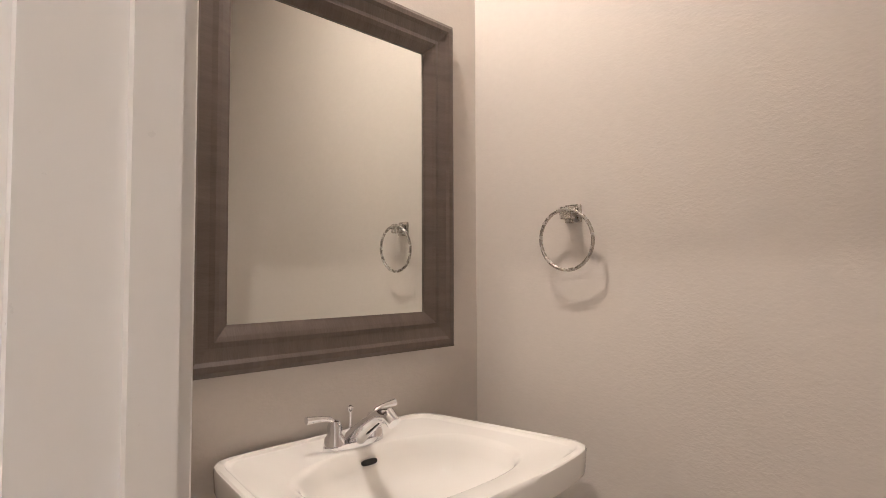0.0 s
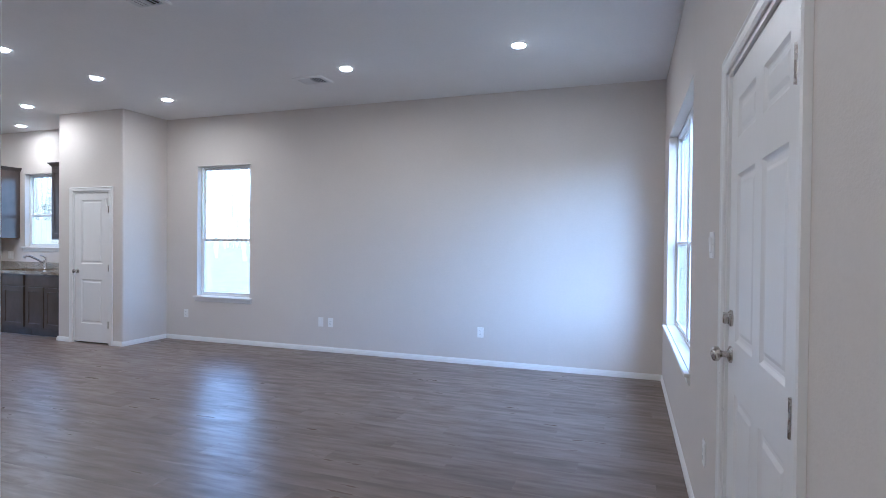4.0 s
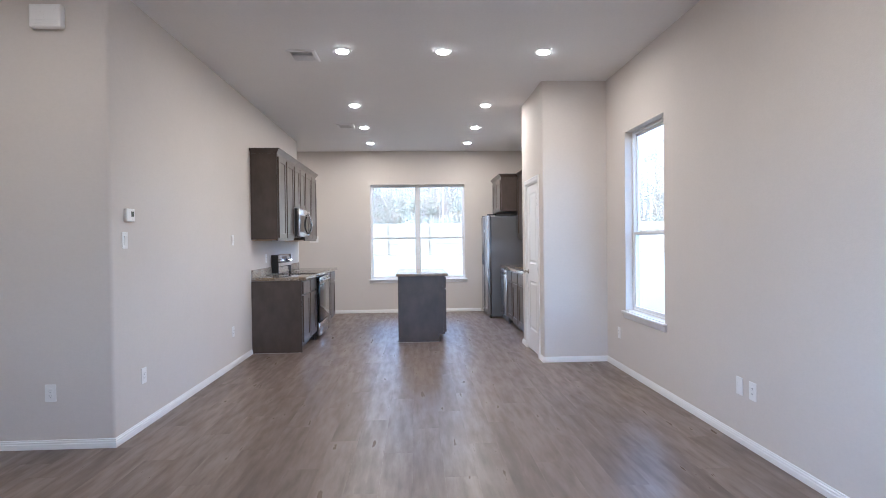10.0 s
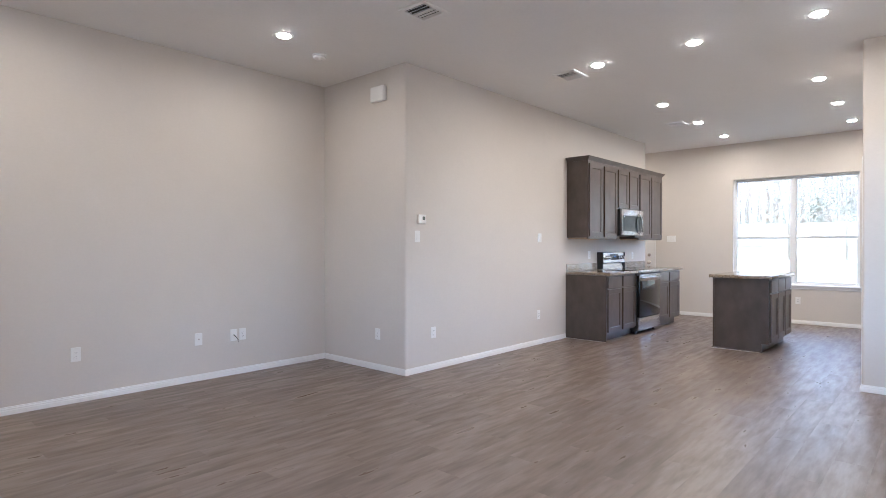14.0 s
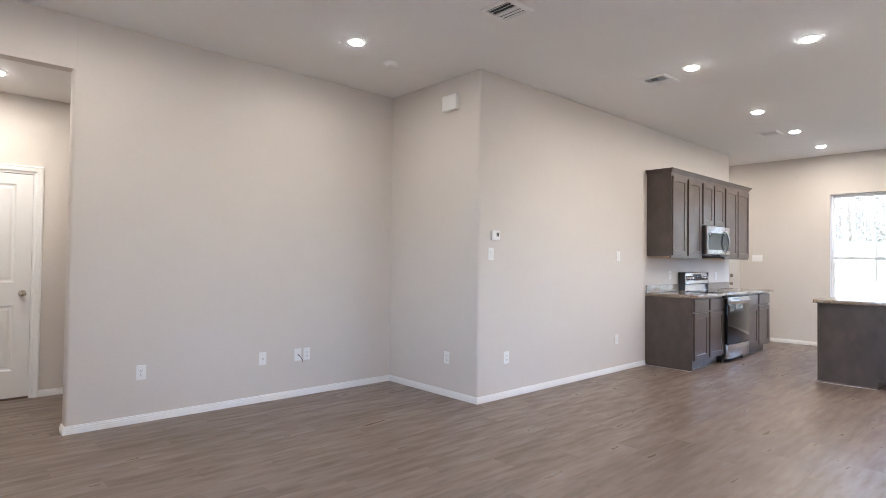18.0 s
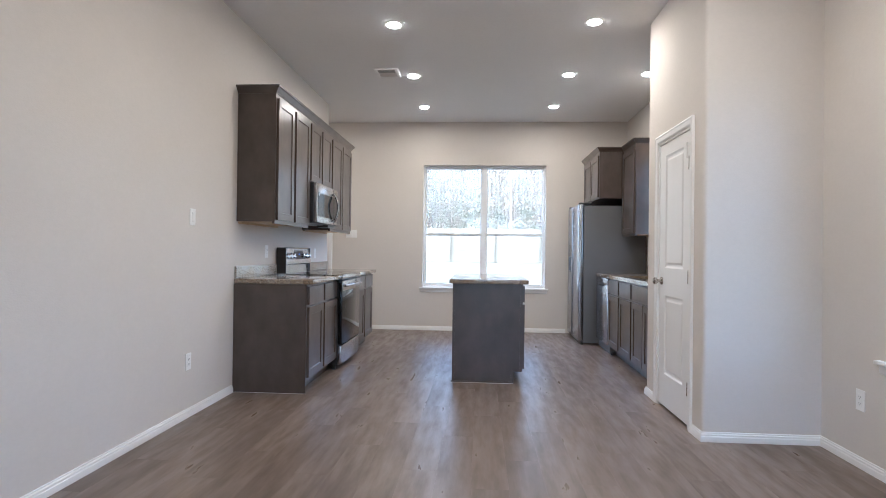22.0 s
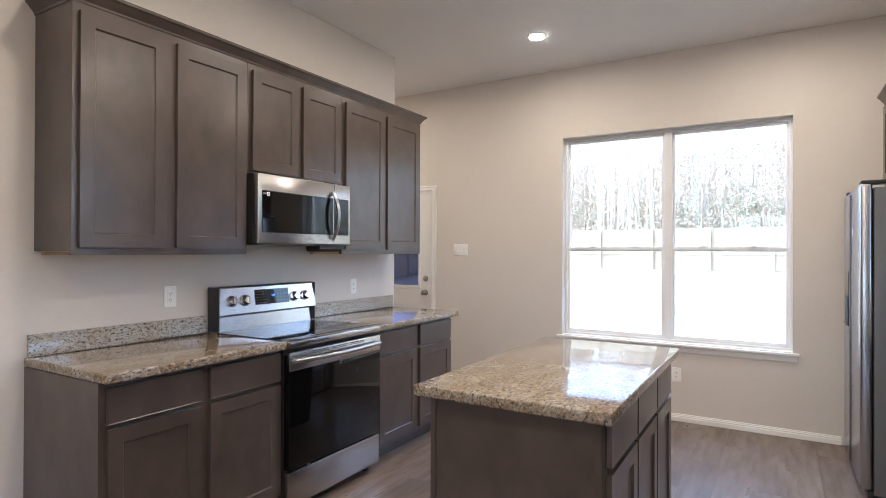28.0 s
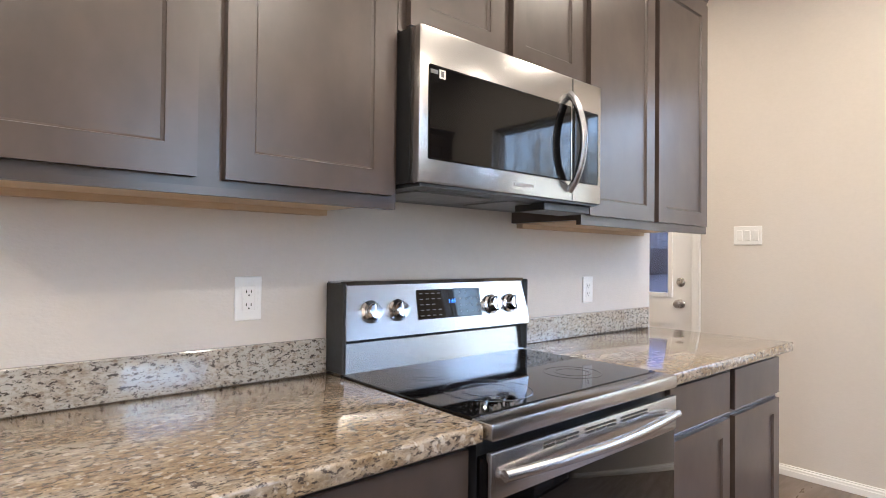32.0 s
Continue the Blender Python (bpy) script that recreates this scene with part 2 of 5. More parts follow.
NICKEL = plain("satin_nickel", (0.52, 0.49, 0.45), 0.27, 1.0, vary=0.04)
ZINC = plain("zinc_plate", (0.60, 0.56, 0.52), 0.42, 0.6, vary=0.05)
BLACKGLASS = plain("black_glass", (0.003, 0.003, 0.0035), 0.04, vary=0.1, rough_vary=0.015)
BLACKGLASS.node_tree.nodes["Principled BSDF"].inputs["Specular IOR Level"].default_value = 0.36
BLACK = plain("black_enamel", (0.02, 0.02, 0.021), 0.38)
PORCELAIN = plain("glazed_porcelain", (0.86, 0.84, 0.80), 0.08, vary=0.015, scale=2, rough_vary=0.02)
GLASS = clear_glass("window_glass")
TINTED = clear_glass("blue_tinted_glass", (0.30, 0.32, 0.42))
MIRROR = plain("silvered_mirror", (0.86, 0.88, 0.85), 0.015, 1.0, vary=0.005, rough_vary=0.01)
MFRAME = plain("weathered_grey_wood", (0.115, 0.088, 0.072), 0.45, vary=0.4, scale=7, bump=0.3, bump_scale=40, stretch=(1, 1, 7))
MFRAMEH = plain("weathered_grey_wood_level", (0.115, 0.088, 0.072), 0.45, vary=0.4, scale=7, bump=0.3, bump_scale=40, stretch=(7, 1, 1))
LED = glowing("led_diffuser", (1.0, 0.82, 0.58), 9.5)
DIGITS = glowing("blue_digits", (0.08, 0.30, 1.0), 0.24)
DUST = plain("dry_winter_grass", (0.275, 0.205, 0.118), 0.95, vary=0.55, scale=2.6, bump=0.6, bump_scale=14)
PINE = plain("fence_pine", (0.40, 0.305, 0.192), 0.85, vary=0.25, scale=3, stretch=(3, 3, 0.4))
BARK = plain("tree_bark", (0.52, 0.385, 0.26), 0.95, vary=0.35, scale=8, bump=0.5, bump_scale=20)
LEAF = plain("evergreen_leaf", (0.40, 0.335, 0.215), 0.6, vary=0.45, scale=2)
SIDING = plain("pale_siding", (0.62, 0.60, 0.57), 0.7, vary=0.1)
SHINGLE = plain("brown_shingle", (0.16, 0.12, 0.10), 0.9, vary=0.3, scale=3)
BRASSY = plain("bare_wood_threshold", (0.13, 0.09, 0.06), 0.5, vary=0.2)

# ---------------------------------------------------------------- mesh helpers


def box(bm, x0, x1, y0, y1, z0, z1, bevel=0.0, seg=1):
    vs = [bm.verts.new((x, y, z)) for x in (x0, x1) for y in (y0, y1) for z in (z0, z1)]
    fs = [bm.faces.new([vs[i] for i in q]) for q in ((0, 1, 3, 2), (4, 6, 7, 5), (0, 4, 5, 1), (2, 3, 7, 6), (0, 2, 6, 4), (1, 5, 7, 3))]
    if bevel:
        es = list({e for f in fs for e in f.edges})
        bmesh.ops.bevel(bm, geom=es, offset=bevel, segments=seg, affect="EDGES", profile=0.5)


def boxes(*dims, bevel=0.0, seg=1):
    bm = bmesh.new()
    for d in dims:
        box(bm, *d, bevel=bevel, seg=seg)
    return bm


def lathe(bm, prof, n=20, axis="z", at=(0, 0, 0), cap=True):
    """Turns a profile of (radius, height) round an axis."""
    def spot(r, h, a):
        c, s = r * math.cos(a), r * math.sin(a)
        p = {"z": (c, s, h), "y": (c, h, s), "x": (h, c, s)}[axis]
        return [p[i] + at[i] for i in range(3)]
    rings = [[bm.verts.new(spot(max(r, 1e-5), h, 2 * math.pi * k / n)) for k in range(n)] for r, h in prof]
    for a, b in zip(rings, rings[1:]):
        for k in range(n):
            bm.faces.new((a[k], a[(k + 1) % n], b[(k + 1) % n], b[k]))
    if cap:
        bm.faces.new(rings[0])
        bm.faces.new(rings[-1])


def tube(bm, pts, r, n=10, radii=None):
    """A round bar along points."""
    pts = [Vector(p) for p in pts]
    rings, up = [], Vector((0.31, 0.17, 0.93))
    for i, p in enumerate(pts):
        d = (pts[min(i + 1, len(pts) - 1)] - pts[max(i - 1, 0)]).normalized()
        a = d.cross(up).normalized()
        b = d.cross(a)
        q = radii[i] if radii else r
        rings.append([bm.verts.new(p + q * (math.cos(2 * math.pi * k / n) * a + math.sin(2 * math.pi * k / n) * b)) for k in range(n)])
    for a, b in zip(rings, rings[1:]):
        for k in range(n):
            bm.faces.new((a[k], a[(k + 1) % n], b[(k + 1) % n], b[k]))
    bm.faces.new(rings[0])
    bm.faces.new(rings[-1])


def sweep(bm, pts, prof, put, closed=False):
    """Runs a profile of (aside, out) along points of a plane, mitred; put(u, v, out) makes the place. Aside is to the left of the run."""
    n, rings = len(pts), []
    for i, p in enumerate(pts):
        p = Vector(p)
        a = (p - Vector(pts[i - 1])).normalized() if closed or i else None
        b = (Vector(pts[(i + 1) % n]) - p).normalized() if closed or i < n - 1 else None
        a, b = a or b, b or a
        na, nb = Vector((-a.y, a.x)), Vector((-b.y, b.x))
        m = (na + nb) / (1 + na.dot(nb))
        rings.append([bm.verts.new(put(*(p + m * s), o)) for s, o in prof])
    pairs = list(zip(rings, rings[1:])) + ([(rings[-1], rings[0])] if closed else [])
    k = len(prof)
    for r, s in pairs:
        for j in range(k):
            bm.faces.new((r[j], r[(j + 1) % k], s[(j + 1) % k], s[j]))
    if not closed:
        bm.faces.new(rings[0])
        bm.faces.new(rings[-1])


def prism(bm, pts, z0, z1):
    lo, hi = [bm.verts.new((x, y, z0)) for x, y in pts], [bm.verts.new((x, y, z1)) for x, y in pts]
    bm.faces.new(lo)
    bm.faces.new(hi)
    for i in range(len(pts)):
        j = (i + 1) % len(pts)
        bm.faces.new((lo[i], lo[j], hi[j], hi[i]))


def rounded(pts, which, r=0.02, seg=5):
    """A plan with some corners rounded."""
    out = []
    for i, p in enumerate(pts):
        if i not in which:
            out.append(p)
            continue
        p, a, b = Vector(p), Vector(pts[i - 1]), Vector(pts[(i + 1) % len(pts)])
        da, db = (a - p).normalized(), (b - p).normalized()
        c = p + r * (da + db)
        for k in range(seg + 1):
            f = math.pi / 2 * k / seg
            out.append(tuple(c - r * math.cos(f) * db - r * math.sin(f) * da))
    return out


def slab(bm, w, h, t, panels, rings, y0=0.0, both=True):
    """A door slab, front at y0 facing -y: panels (x0, x1, z0, z1) sunk by rings of (inset, depth)."""
    xs = sorted({0.0, w, *(p[0] for p in panels), *(p[1] for p in panels)})
    zs = sorted({0.0, h, *(p[2] for p in panels), *(p[3] for p in panels)})
    for side in (0, 1) if both else (0,):
        def spot(x, z, d):
            return bm.verts.new((x, y0 + (t - d if side else d), z))
        for a, b in zip(xs, xs[1:]):
            for c, e in zip(zs, zs[1:]):
                if any(p[0] <= a and b <= p[1] and p[2] <= c and e <= p[3] for p in panels):
                    continue
                bm.faces.new([spot(a, c, 0), spot(b, c, 0), spot(b, e, 0), spot(a, e, 0)])
        for x0, x1, z0, z1 in panels:
            last = None
            for ins, d in ((0.0, 0.0), *rings):
                q = [spot(x0 + ins, z0 + ins, d), spot(x1 - ins, z0 + ins, d), spot(x1 - ins, z1 - ins, d), spot(x0 + ins, z1 - ins, d)]
                if last:
                    for k in range(4):
                        bm.faces.new((last[k], last[(k + 1) % 4], q[(k + 1) % 4], q[k]))
                last = q
            bm.faces.new(last)
    c = [(0, y0), (w, y0), (w, y0 + t), (0, y0 + t)]
    lo, hi = [bm.verts.new((x, y, 0)) for x, y in c], [bm.verts.new((x, y, h)) for x, y in c]
    bm.faces.new(lo)
    bm.faces.new(hi)
    for i in (1, 3) if both else (1, 2, 3):
        j = (i + 1) % 4
        bm.faces.new((lo[i], lo[j], hi[j], hi[i]))


def shift(bm, m):
    bmesh.ops.transform(bm, matrix=m, verts=bm.verts)
    return bm


def finish(name, bm, material, smooth=False):
    bmesh.ops.recalc_face_normals(bm, faces=bm.faces)
    me = bpy.data.meshes.new(name)
    bm.to_mesh(me)
    bm.free()
    me.materials.append(material)
    if smooth:
        me.polygons.foreach_set("use_smooth", [True] * len(me.polygons))
        me.set_sharp_from_angle(angle=radians(40))
    return me


def part(name, bm, material, parent, label="", smooth=False):
    ob = new(name, finish(name, bm, material, smooth))
    ob.parent = parent
    return tagged(ob, label)


def thing(name, m, label, category, group="", kind=""):
    ob = new(name)
    ob.empty_display_size = 0.1
    ob.matrix_world = m
    return tagged(ob, label, category, group, kind)


def structure(name, bm, material, label, category="", smooth=False):
    return tagged(new(name, finish(name, bm, material, smooth)), label, category, "", "structure")


def lettering(name, text, size, material, parent, m):
    """Words in the built-in font, as a flat mesh."""
    cu = bpy.data.curves.new(name, "FONT")
    cu.body, cu.size, cu.extrude, cu.align_x, cu.align_y = text, size, 0.0002, "CENTER", "CENTER"
    tmp = bpy.data.objects.new(name, cu)
    me = bpy.data.meshes.new_from_object(tmp)
    bpy.data.objects.remove(tmp)
    me.transform(m)
    me.materials.append(material)
    ob = new(name, me)
    ob.parent = parent
    return ob

# ---------------------------------------------------------------- plan
XF, YL, XB, YH, XR, YR, HZ = 0.285, 5.82, -10.81, 0.445, -3.955, 1.75, 3.05
XN, YP, XP, XH, XE = -6.20, 5.115, -7.365, -1.03, -9.79
LOW, YD, HEAD, WT = 2.74, -1.02, 2.66, 0.098
# the entry wall and the bathroom behind it stand a degree off the square, turned about the north corner
SKEW = Matrix.Translation((XF, YL, 0)) @ Matrix.Rotation(radians(1.36), 4, "Z") @ Matrix.Translation((-XF, -YL, 0))


def pierced(bm, along, a0, a1, d0, d1, z0, z1, holes):
    """A wall along "x" or "y", d0 to d1 thick, with holes (a0, a1, z0, z1) right through it."""
    def spot(a, d, z):
        return bm.verts.new((a, d, z) if along == "x" else (d, a, z))
    us = sorted({a0, a1, *(h[0] for h in holes), *(h[1] for h in holes)})
    zs = sorted({z0, z1, *(h[2] for h in holes), *(h[3] for h in holes)})

    def solid(i, j):
        if not (0 <= i < len(us) - 1 and 0 <= j < len(zs) - 1):
            return False
        u, z = (us[i] + us[i + 1]) / 2, (zs[j] + zs[j + 1]) / 2
        return not any(h[0] < u < h[1] and h[2] < z < h[3] for h in holes)
    for i in range(len(us) - 1):
        for j in range(len(zs) - 1):
            if not solid(i, j):
                continue
            u, v, z, y = us[i], us[i + 1], zs[j], zs[j + 1]
            for d in (d0, d1):
                bm.faces.new([spot(u, d, z), spot(v, d, z), spot(v, d, y), spot(u, d, y)])
            if not solid(i - 1, j):
                bm.faces.new([spot(u, d0, z), spot(u, d1, z), spot(u, d1, y), spot(u, d0, y)])
            if not solid(i + 1, j):
                bm.faces.new([spot(v, d0, z), spot(v, d1, z), spot(v, d1, y), spot(v, d0, y)])
            if not solid(i, j - 1):
                bm.faces.new([spot(u, d0, z), spot(v, d0, z), spot(v, d1, z), spot(u, d1, z)])
            if not solid(i, j + 1):
                bm.faces.new([spot(u, d0, y), spot(v, d0, y), spot(v, d1, y), spot(u, d1, y)])
    bmesh.ops.remove_doubles(bm, verts=bm.verts, dist=1e-5)
    return bm


FWIN, FDOOR, BDOOR = (3.26, 5.26, 0.64, 2.36), (1.105, 2.045, 0.0, 2.01), (-0.42, 0.345, 0.0, 2.05)
AWIN, SWIN = (-5.66, -4.79, 0.615, 2.385), (-9.08, -8.20, 1.245, 2.385)
KWIN, KDOOR = (2.89, 4.672, 0.632, 2.42), (0.64, 1.485, 0.0, 2.01)
HDOOR, PDOOR = (-0.99, -0.255, 0.0, 2.05), (-7.08, -6.42, 0.0, 2.005)

structure("wall_front", pierced(bmesh.new(), "y", -1.42, YL, XF, XF + WT, 0, HZ, [FWIN, FDOOR, BDOOR]), WALL, "greige textured wall with the entry door", "wall")
structure("wall_north", pierced(bmesh.new(), "x", XB - 0.14, XF + 0.14, YL, YL + 0.14, 0, HZ, [AWIN, SWIN]), WALL, "long greige textured wall with windows", "wall")
structure("wall_west", pierced(bmesh.new(), "y", 0.18, YL, XB - 0.14, XB, 0, HZ, [KWIN, KDOOR]), WALL, "greige kitchen wall with a twin window", "wall")
_b = bmesh.new()
prism(_b, rounded([(XH, YH), (XR, YH), (XR, YR), (XE, YR), (XE, YR - 0.12), (XR - 0.12, YR - 0.12), (XR - 0.12, YH - 0.115), (XH, YH - 0.115)], {0, 2, 3, 4, 7}, 0.022), 0, HZ)
structure("wall_south", _b, WALL, "greige textured wall with rounded outer corner", "wall", True)
_b = bmesh.new()
box(_b, XH - 0.015, XF + 0.14, YH - 0.115, YH, HEAD, HZ)
structure("hall_header", _b, WALL, "greige header over the hall opening", "wall")
_b = bmesh.new()
prism(_b, rounded([(XN, YP), (XN, YL), (XN - 0.12, YL), (XN - 0.12, YP + 0.12), (PDOOR[1], YP + 0.12), (PDOOR[1], YP)], {0}, 0.022), 0, HZ)
prism(_b, rounded([(PDOOR[0], YP), (PDOOR[0], YP + 0.12), (XP + 0.12, YP + 0.12), (XP + 0.12, YL), (XP, YL), (XP, YP)], {5}, 0.022), 0, HZ)
box(_b, PDOOR[0], PDOOR[1], YP, YP + 0.12, PDOOR[3], HZ)
structure("wall_pantry", _b, WALL, "greige pantry walls with rounded corners", "wall", True)
_b = bmesh.new()
pierced(_b, "x", -2.42, XF + 0.30, YD - 0.12, YD, 0, HZ, [HDOOR])
structure("wall_hall_end", _b, WALL, "greige wall at the end of the hall", "wall")
structure("wall_hall_side", boxes((-2.42, -2.30, YD, YH - 0.115, 0, HZ)), WALL, "greige side wall of the hall", "wall")
structure("wall_hall_store", boxes((-1.25, 0.05, YD - 1.0, YD - 0.9, 0, HZ), (-1.25, -1.15, YD - 0.9, YD - 0.12, 0, HZ), (0.05, 0.15, YD - 1.0, YD - 0.12, 0, HZ)), WALL, "plain walls behind the hall door", "wall")
structure("wall_nook", boxes((XB, -8.45, 0.18, 0.30, 0, HZ), (-8.45, -8.33, 0.18, YR - 0.12, 0, HZ)), WALL, "plain walls beside the back door", "wall")
structure("wall_pantry_back", boxes((XP + 0.12, XN - 0.12, YL - 0.01, YL, 0, HZ)), WALL, "plain back wall of the pantry", "wall")
BX, BY, BS = 1.514, 1.062, -1.00
structure("wall_bath_mirror", boxes((XF + WT, BX + 0.12, BY, BY + 0.12, 0, LOW)), WALL, "beige bathroom wall behind the mirror", "wall")
structure("wall_bath_east", boxes((BX, BX + 0.12, BS, BY, 0, LOW)), WALL, "beige bathroom wall with a towel ring", "wall")
structure("wall_bath_south", boxes((XF + WT, BX + 0.12, BS - 0.12, BS, 0, LOW)), WALL, "beige bathroom end wall", "wall")
structure("ceiling", boxes((XB - 0.14, XF + 0.30, 0.18, YL + 0.14, HZ, HZ + 0.12), (XR - 0.2, XF + 0.30, -1.5, 0.18, HZ, HZ + 0.12)), CEIL, "grey-white textured ceiling", "ceiling")
structure("ceiling_hall", boxes((-2.30, XF + 0.20, YD, YH - 0.115, LOW, LOW + 0.08)), CEIL, "lower ceiling over the hall", "ceiling")
structure("ceiling_bath", boxes((XF + WT, BX + 0.12, BS - 0.12, BY + 0.12, LOW, LOW + 0.08)), CEIL, "low bathroom ceiling", "ceiling")
structure("roof_slab", boxes((XB - 0.6, XF + 0.6, -2.3, YL + 0.6, HZ + 0.14, HZ + 0.3)), SHINGLE, "brown roof over the rooms", "roof")
structure("floor_bath", boxes((XF + 0.116, BX, BS, BY, -0.012, 0.0)), plain("bath_floor_tile", (0.42, 0.38, 0.34), 0.4), "grey-beige bathroom floor", "floor")

BASE = [(0, 0), (0.014, 0), (0.014, 0.032), (0.011, 0.036), (0.011, 0.046), (0.006, 0.051), (0.006, 0.058), (0, 0.060)]


def baseboard(*pts):
    bm = bmesh.new()
    sweep(bm, pts, BASE, lambda u, v, o: (u, v, o))
    structure("baseboard", bm, TRIM, "white stepped baseboard", "baseboard")


baseboard((-7.02, YR), (XR, YR), (XR, YH), (XH, YH), (XH, YH - 0.115))
baseboard((XF, 0.402), (XF, 1.048))
baseboard((XF, 2.102), (XF, YL))
baseboard((XF, YL), (XN, YL), (XN, YP), (-6.363, YP))
baseboard((-7.137, YP), (XP, YP), (XP, YP + 0.05))
baseboard((XB, 4.97), (XB, 1.543))
baseboard((-2.30, YD), (-1.047, YD))
baseboard((XF, YD), (XF, -0.477))
CASING = [(0, 0), (0, 0.011), (0.010, 0.016), (0.038, 0.016), (0.046, 0.020), (0.056, 0.017), (0.056, 0)]


def casing(name, u0, u1, h, put, deep, back):
    """Moulded casing on one face of the wall, and the jamb that lines the opening. put(u, v, out) has out into the room."""
    ob = thing(name, Matrix(), "white moulded door casing and jamb", "door frame", kind="structure")
    bm = bmesh.new()
    sweep(bm, [(u0, 0), (u0, h), (u1, h), (u1, 0)], CASING, put)
    part("casing", bm, TRIM, ob)
    bm = bmesh.new()
    for a, b, c, d in ((u0, u0 + 0.018, 0, h), (u1 - 0.018, u1, 0, h), (u0 + 0.018, u1 - 0.018, h - 0.018, h)):
        vs = [bm.verts.new(put(u, v, o)) for u in (a, b) for v in (c, d) for o in (0.003, -deep)]
        for q in ((0, 1, 3, 2), (4, 6, 7, 5), (0, 4, 5, 1), (2, 3, 7, 6), (0, 2, 6, 4), (1, 5, 7, 3)):
            bm.faces.new([vs[i] for i in q])
    part("jamb", bm, TRIM, ob)
    bm = bmesh.new()
    s0, s1 = back
    for a, b, c, d in ((u0 + 0.018, u0 + 0.029, 0, h - 0.018), (u1 - 0.029, u1 - 0.018, 0, h - 0.018), (u0 + 0.029, u1 - 0.029, h - 0.029, h - 0.018)):
        vs = [bm.verts.new(put(u, v, -o)) for u in (a, b) for v in (c, d) for o in (s0, s1)]
        for q in ((0, 1, 3, 2), (4, 6, 7, 5), (0, 4, 5, 1), (2, 3, 7, 6), (0, 2, 6, 4), (1, 5, 7, 3)):
            bm.faces.new([vs[i] for i in q])
    part("door_stop", bm, TRIM, ob)
    return ob


casing("door_frame_1", FDOOR[0], FDOOR[1], FDOOR[3], lambda u, v, o: (XF - o, u, v), WT, (0.05, 0.09))
BFRAME = casing("door_frame_2", BDOOR[0], BDOOR[1], BDOOR[3], lambda u, v, o: (XF - o, u, v), WT, (0.058, 0.090))
_b = bmesh.new()
sweep(_b, [(BDOOR[0], 0), (BDOOR[0], BDOOR[3]), (BDOOR[1], BDOOR[3]), (BDOOR[1], 0)], CASING, lambda u, v, o: (XF + WT + o, u, v))
part("casing", _b, TRIM, BFRAME)
casing("door_frame_3", HDOOR[0], HDOOR[1], HDOOR[3], lambda u, v, o: (u, YD + o, v), 0.12, (0.045, 0.08))
casing("door_frame_4", PDOOR[0], PDOOR[1], PDOOR[3], lambda u, v, o: (u, YP - o, v), 0.12, (0.045, 0.08))
casing("door_frame_5", KDOOR[0], KDOOR[1], KDOOR[3], lambda u, v, o: (XB + o, u, v), 0.14, (0.05, 0.09))
_b = bmesh.new()
box(_b, XF - 0.005, XF + 0.028, 0.3250, 0.3272, 0.953, 0.998, 0.0008)
box(_b, XF - 0.012, XF - 0.004, 0.3242, 0.3272, 0.956, 0.995, 0.0012)
STRIKE = part("strike_plate", _b, ZINC, BFRAME, "satin nickel strike plate")
_b = bmesh.new()
for _z in (0.9585, 0.9925):
    lathe(_b, [(0.003, 0.0), (0.003, -0.0012)], 10, "y", (XF + 0.012, 0.3252, _z))
lathe(_b, [(0.009, 0.0), (0.009, -0.0006)], 14, "y", (XF + 0.012, 0.3252, 0.9755))
part("screw", _b, STEELD, STRIKE)

KNOB = [(0.0, 0.0), (0.029, 0.0), (0.031, 0.004), (0.026, 0.010), (0.012, 0.014), (0.011, 0.030), (0.017, 0.036), (0.025, 0.042), (0.0275, 0.052), (0.025, 0.060), (0.015, 0.066), (0.0, 0.067)]
RAISED = [(0.010, 0.007), (0.016, 0.009), (0.028, 0.009), (0.042, 0.0035)]
PANELS2 = lambda w, h: [(0.122, w - 0.122, 0.24, 0.825), (0.122, w - 0.122, 1.03, h - 0.092)]  # noqa: E731


def door_leaf(name, m, w, h, panels, label, knob_x, t=0.035, knob_z=0.93, hinge_x=None, deadbolt=False, both_knobs=True, reach=0.006):
    """Front face at y = 0 facing -y, hinge edge and knob by x."""
    ob = thing(name, m, label, "door", kind="structure")
    bm = bmesh.new()
    slab(bm, w, h, t, panels, RAISED)
    part("leaf", bm, DOORW, ob)
    bm = bmesh.new()
    lathe(bm, [(r, -y) for r, y in KNOB], 22, "y", (knob_x, 0, knob_z))
    if both_knobs:
        lathe(bm, [(r, y + t) for r, y in KNOB], 22, "y", (knob_x, 0, knob_z))
    part("door_knob", bm, NICKEL, ob, "satin nickel door knob", True)
    if deadbolt:
        bm = bmesh.new()
        lathe(bm, [(0.0, 0), (0.030, 0.0), (0.030, -0.006), (0.022, -0.012), (0.0, -0.012)], 20, "y", (knob_x, 0, knob_z + 0.13))
        box(bm, knob_x - 0.006, knob_x + 0.006, -0.030, -0.010, knob_z + 0.11, knob_z + 0.15, 0.003)
        part("deadbolt", bm, NICKEL, ob, "satin nickel deadbolt", True)
    if hinge_x is not None:
        for z in (0.24, h / 2, h - 0.22):
            bm = bmesh.new()
            lathe(bm, [(0.0065, z - 0.045), (0.0065, z + 0.045)], 10, "z", (hinge_x, -reach, 0))
            box(bm, hinge_x - 0.0015, hinge_x + 0.0015, -reach, 0.0, z - 0.045, z + 0.045)
            box(bm, hinge_x - 0.010, hinge_x + 0.010, -0.0015, 0.0, z - 0.045, z + 0.045)
            part("hinge", bm, NICKEL, ob, "satin nickel hinge", True)
    return ob


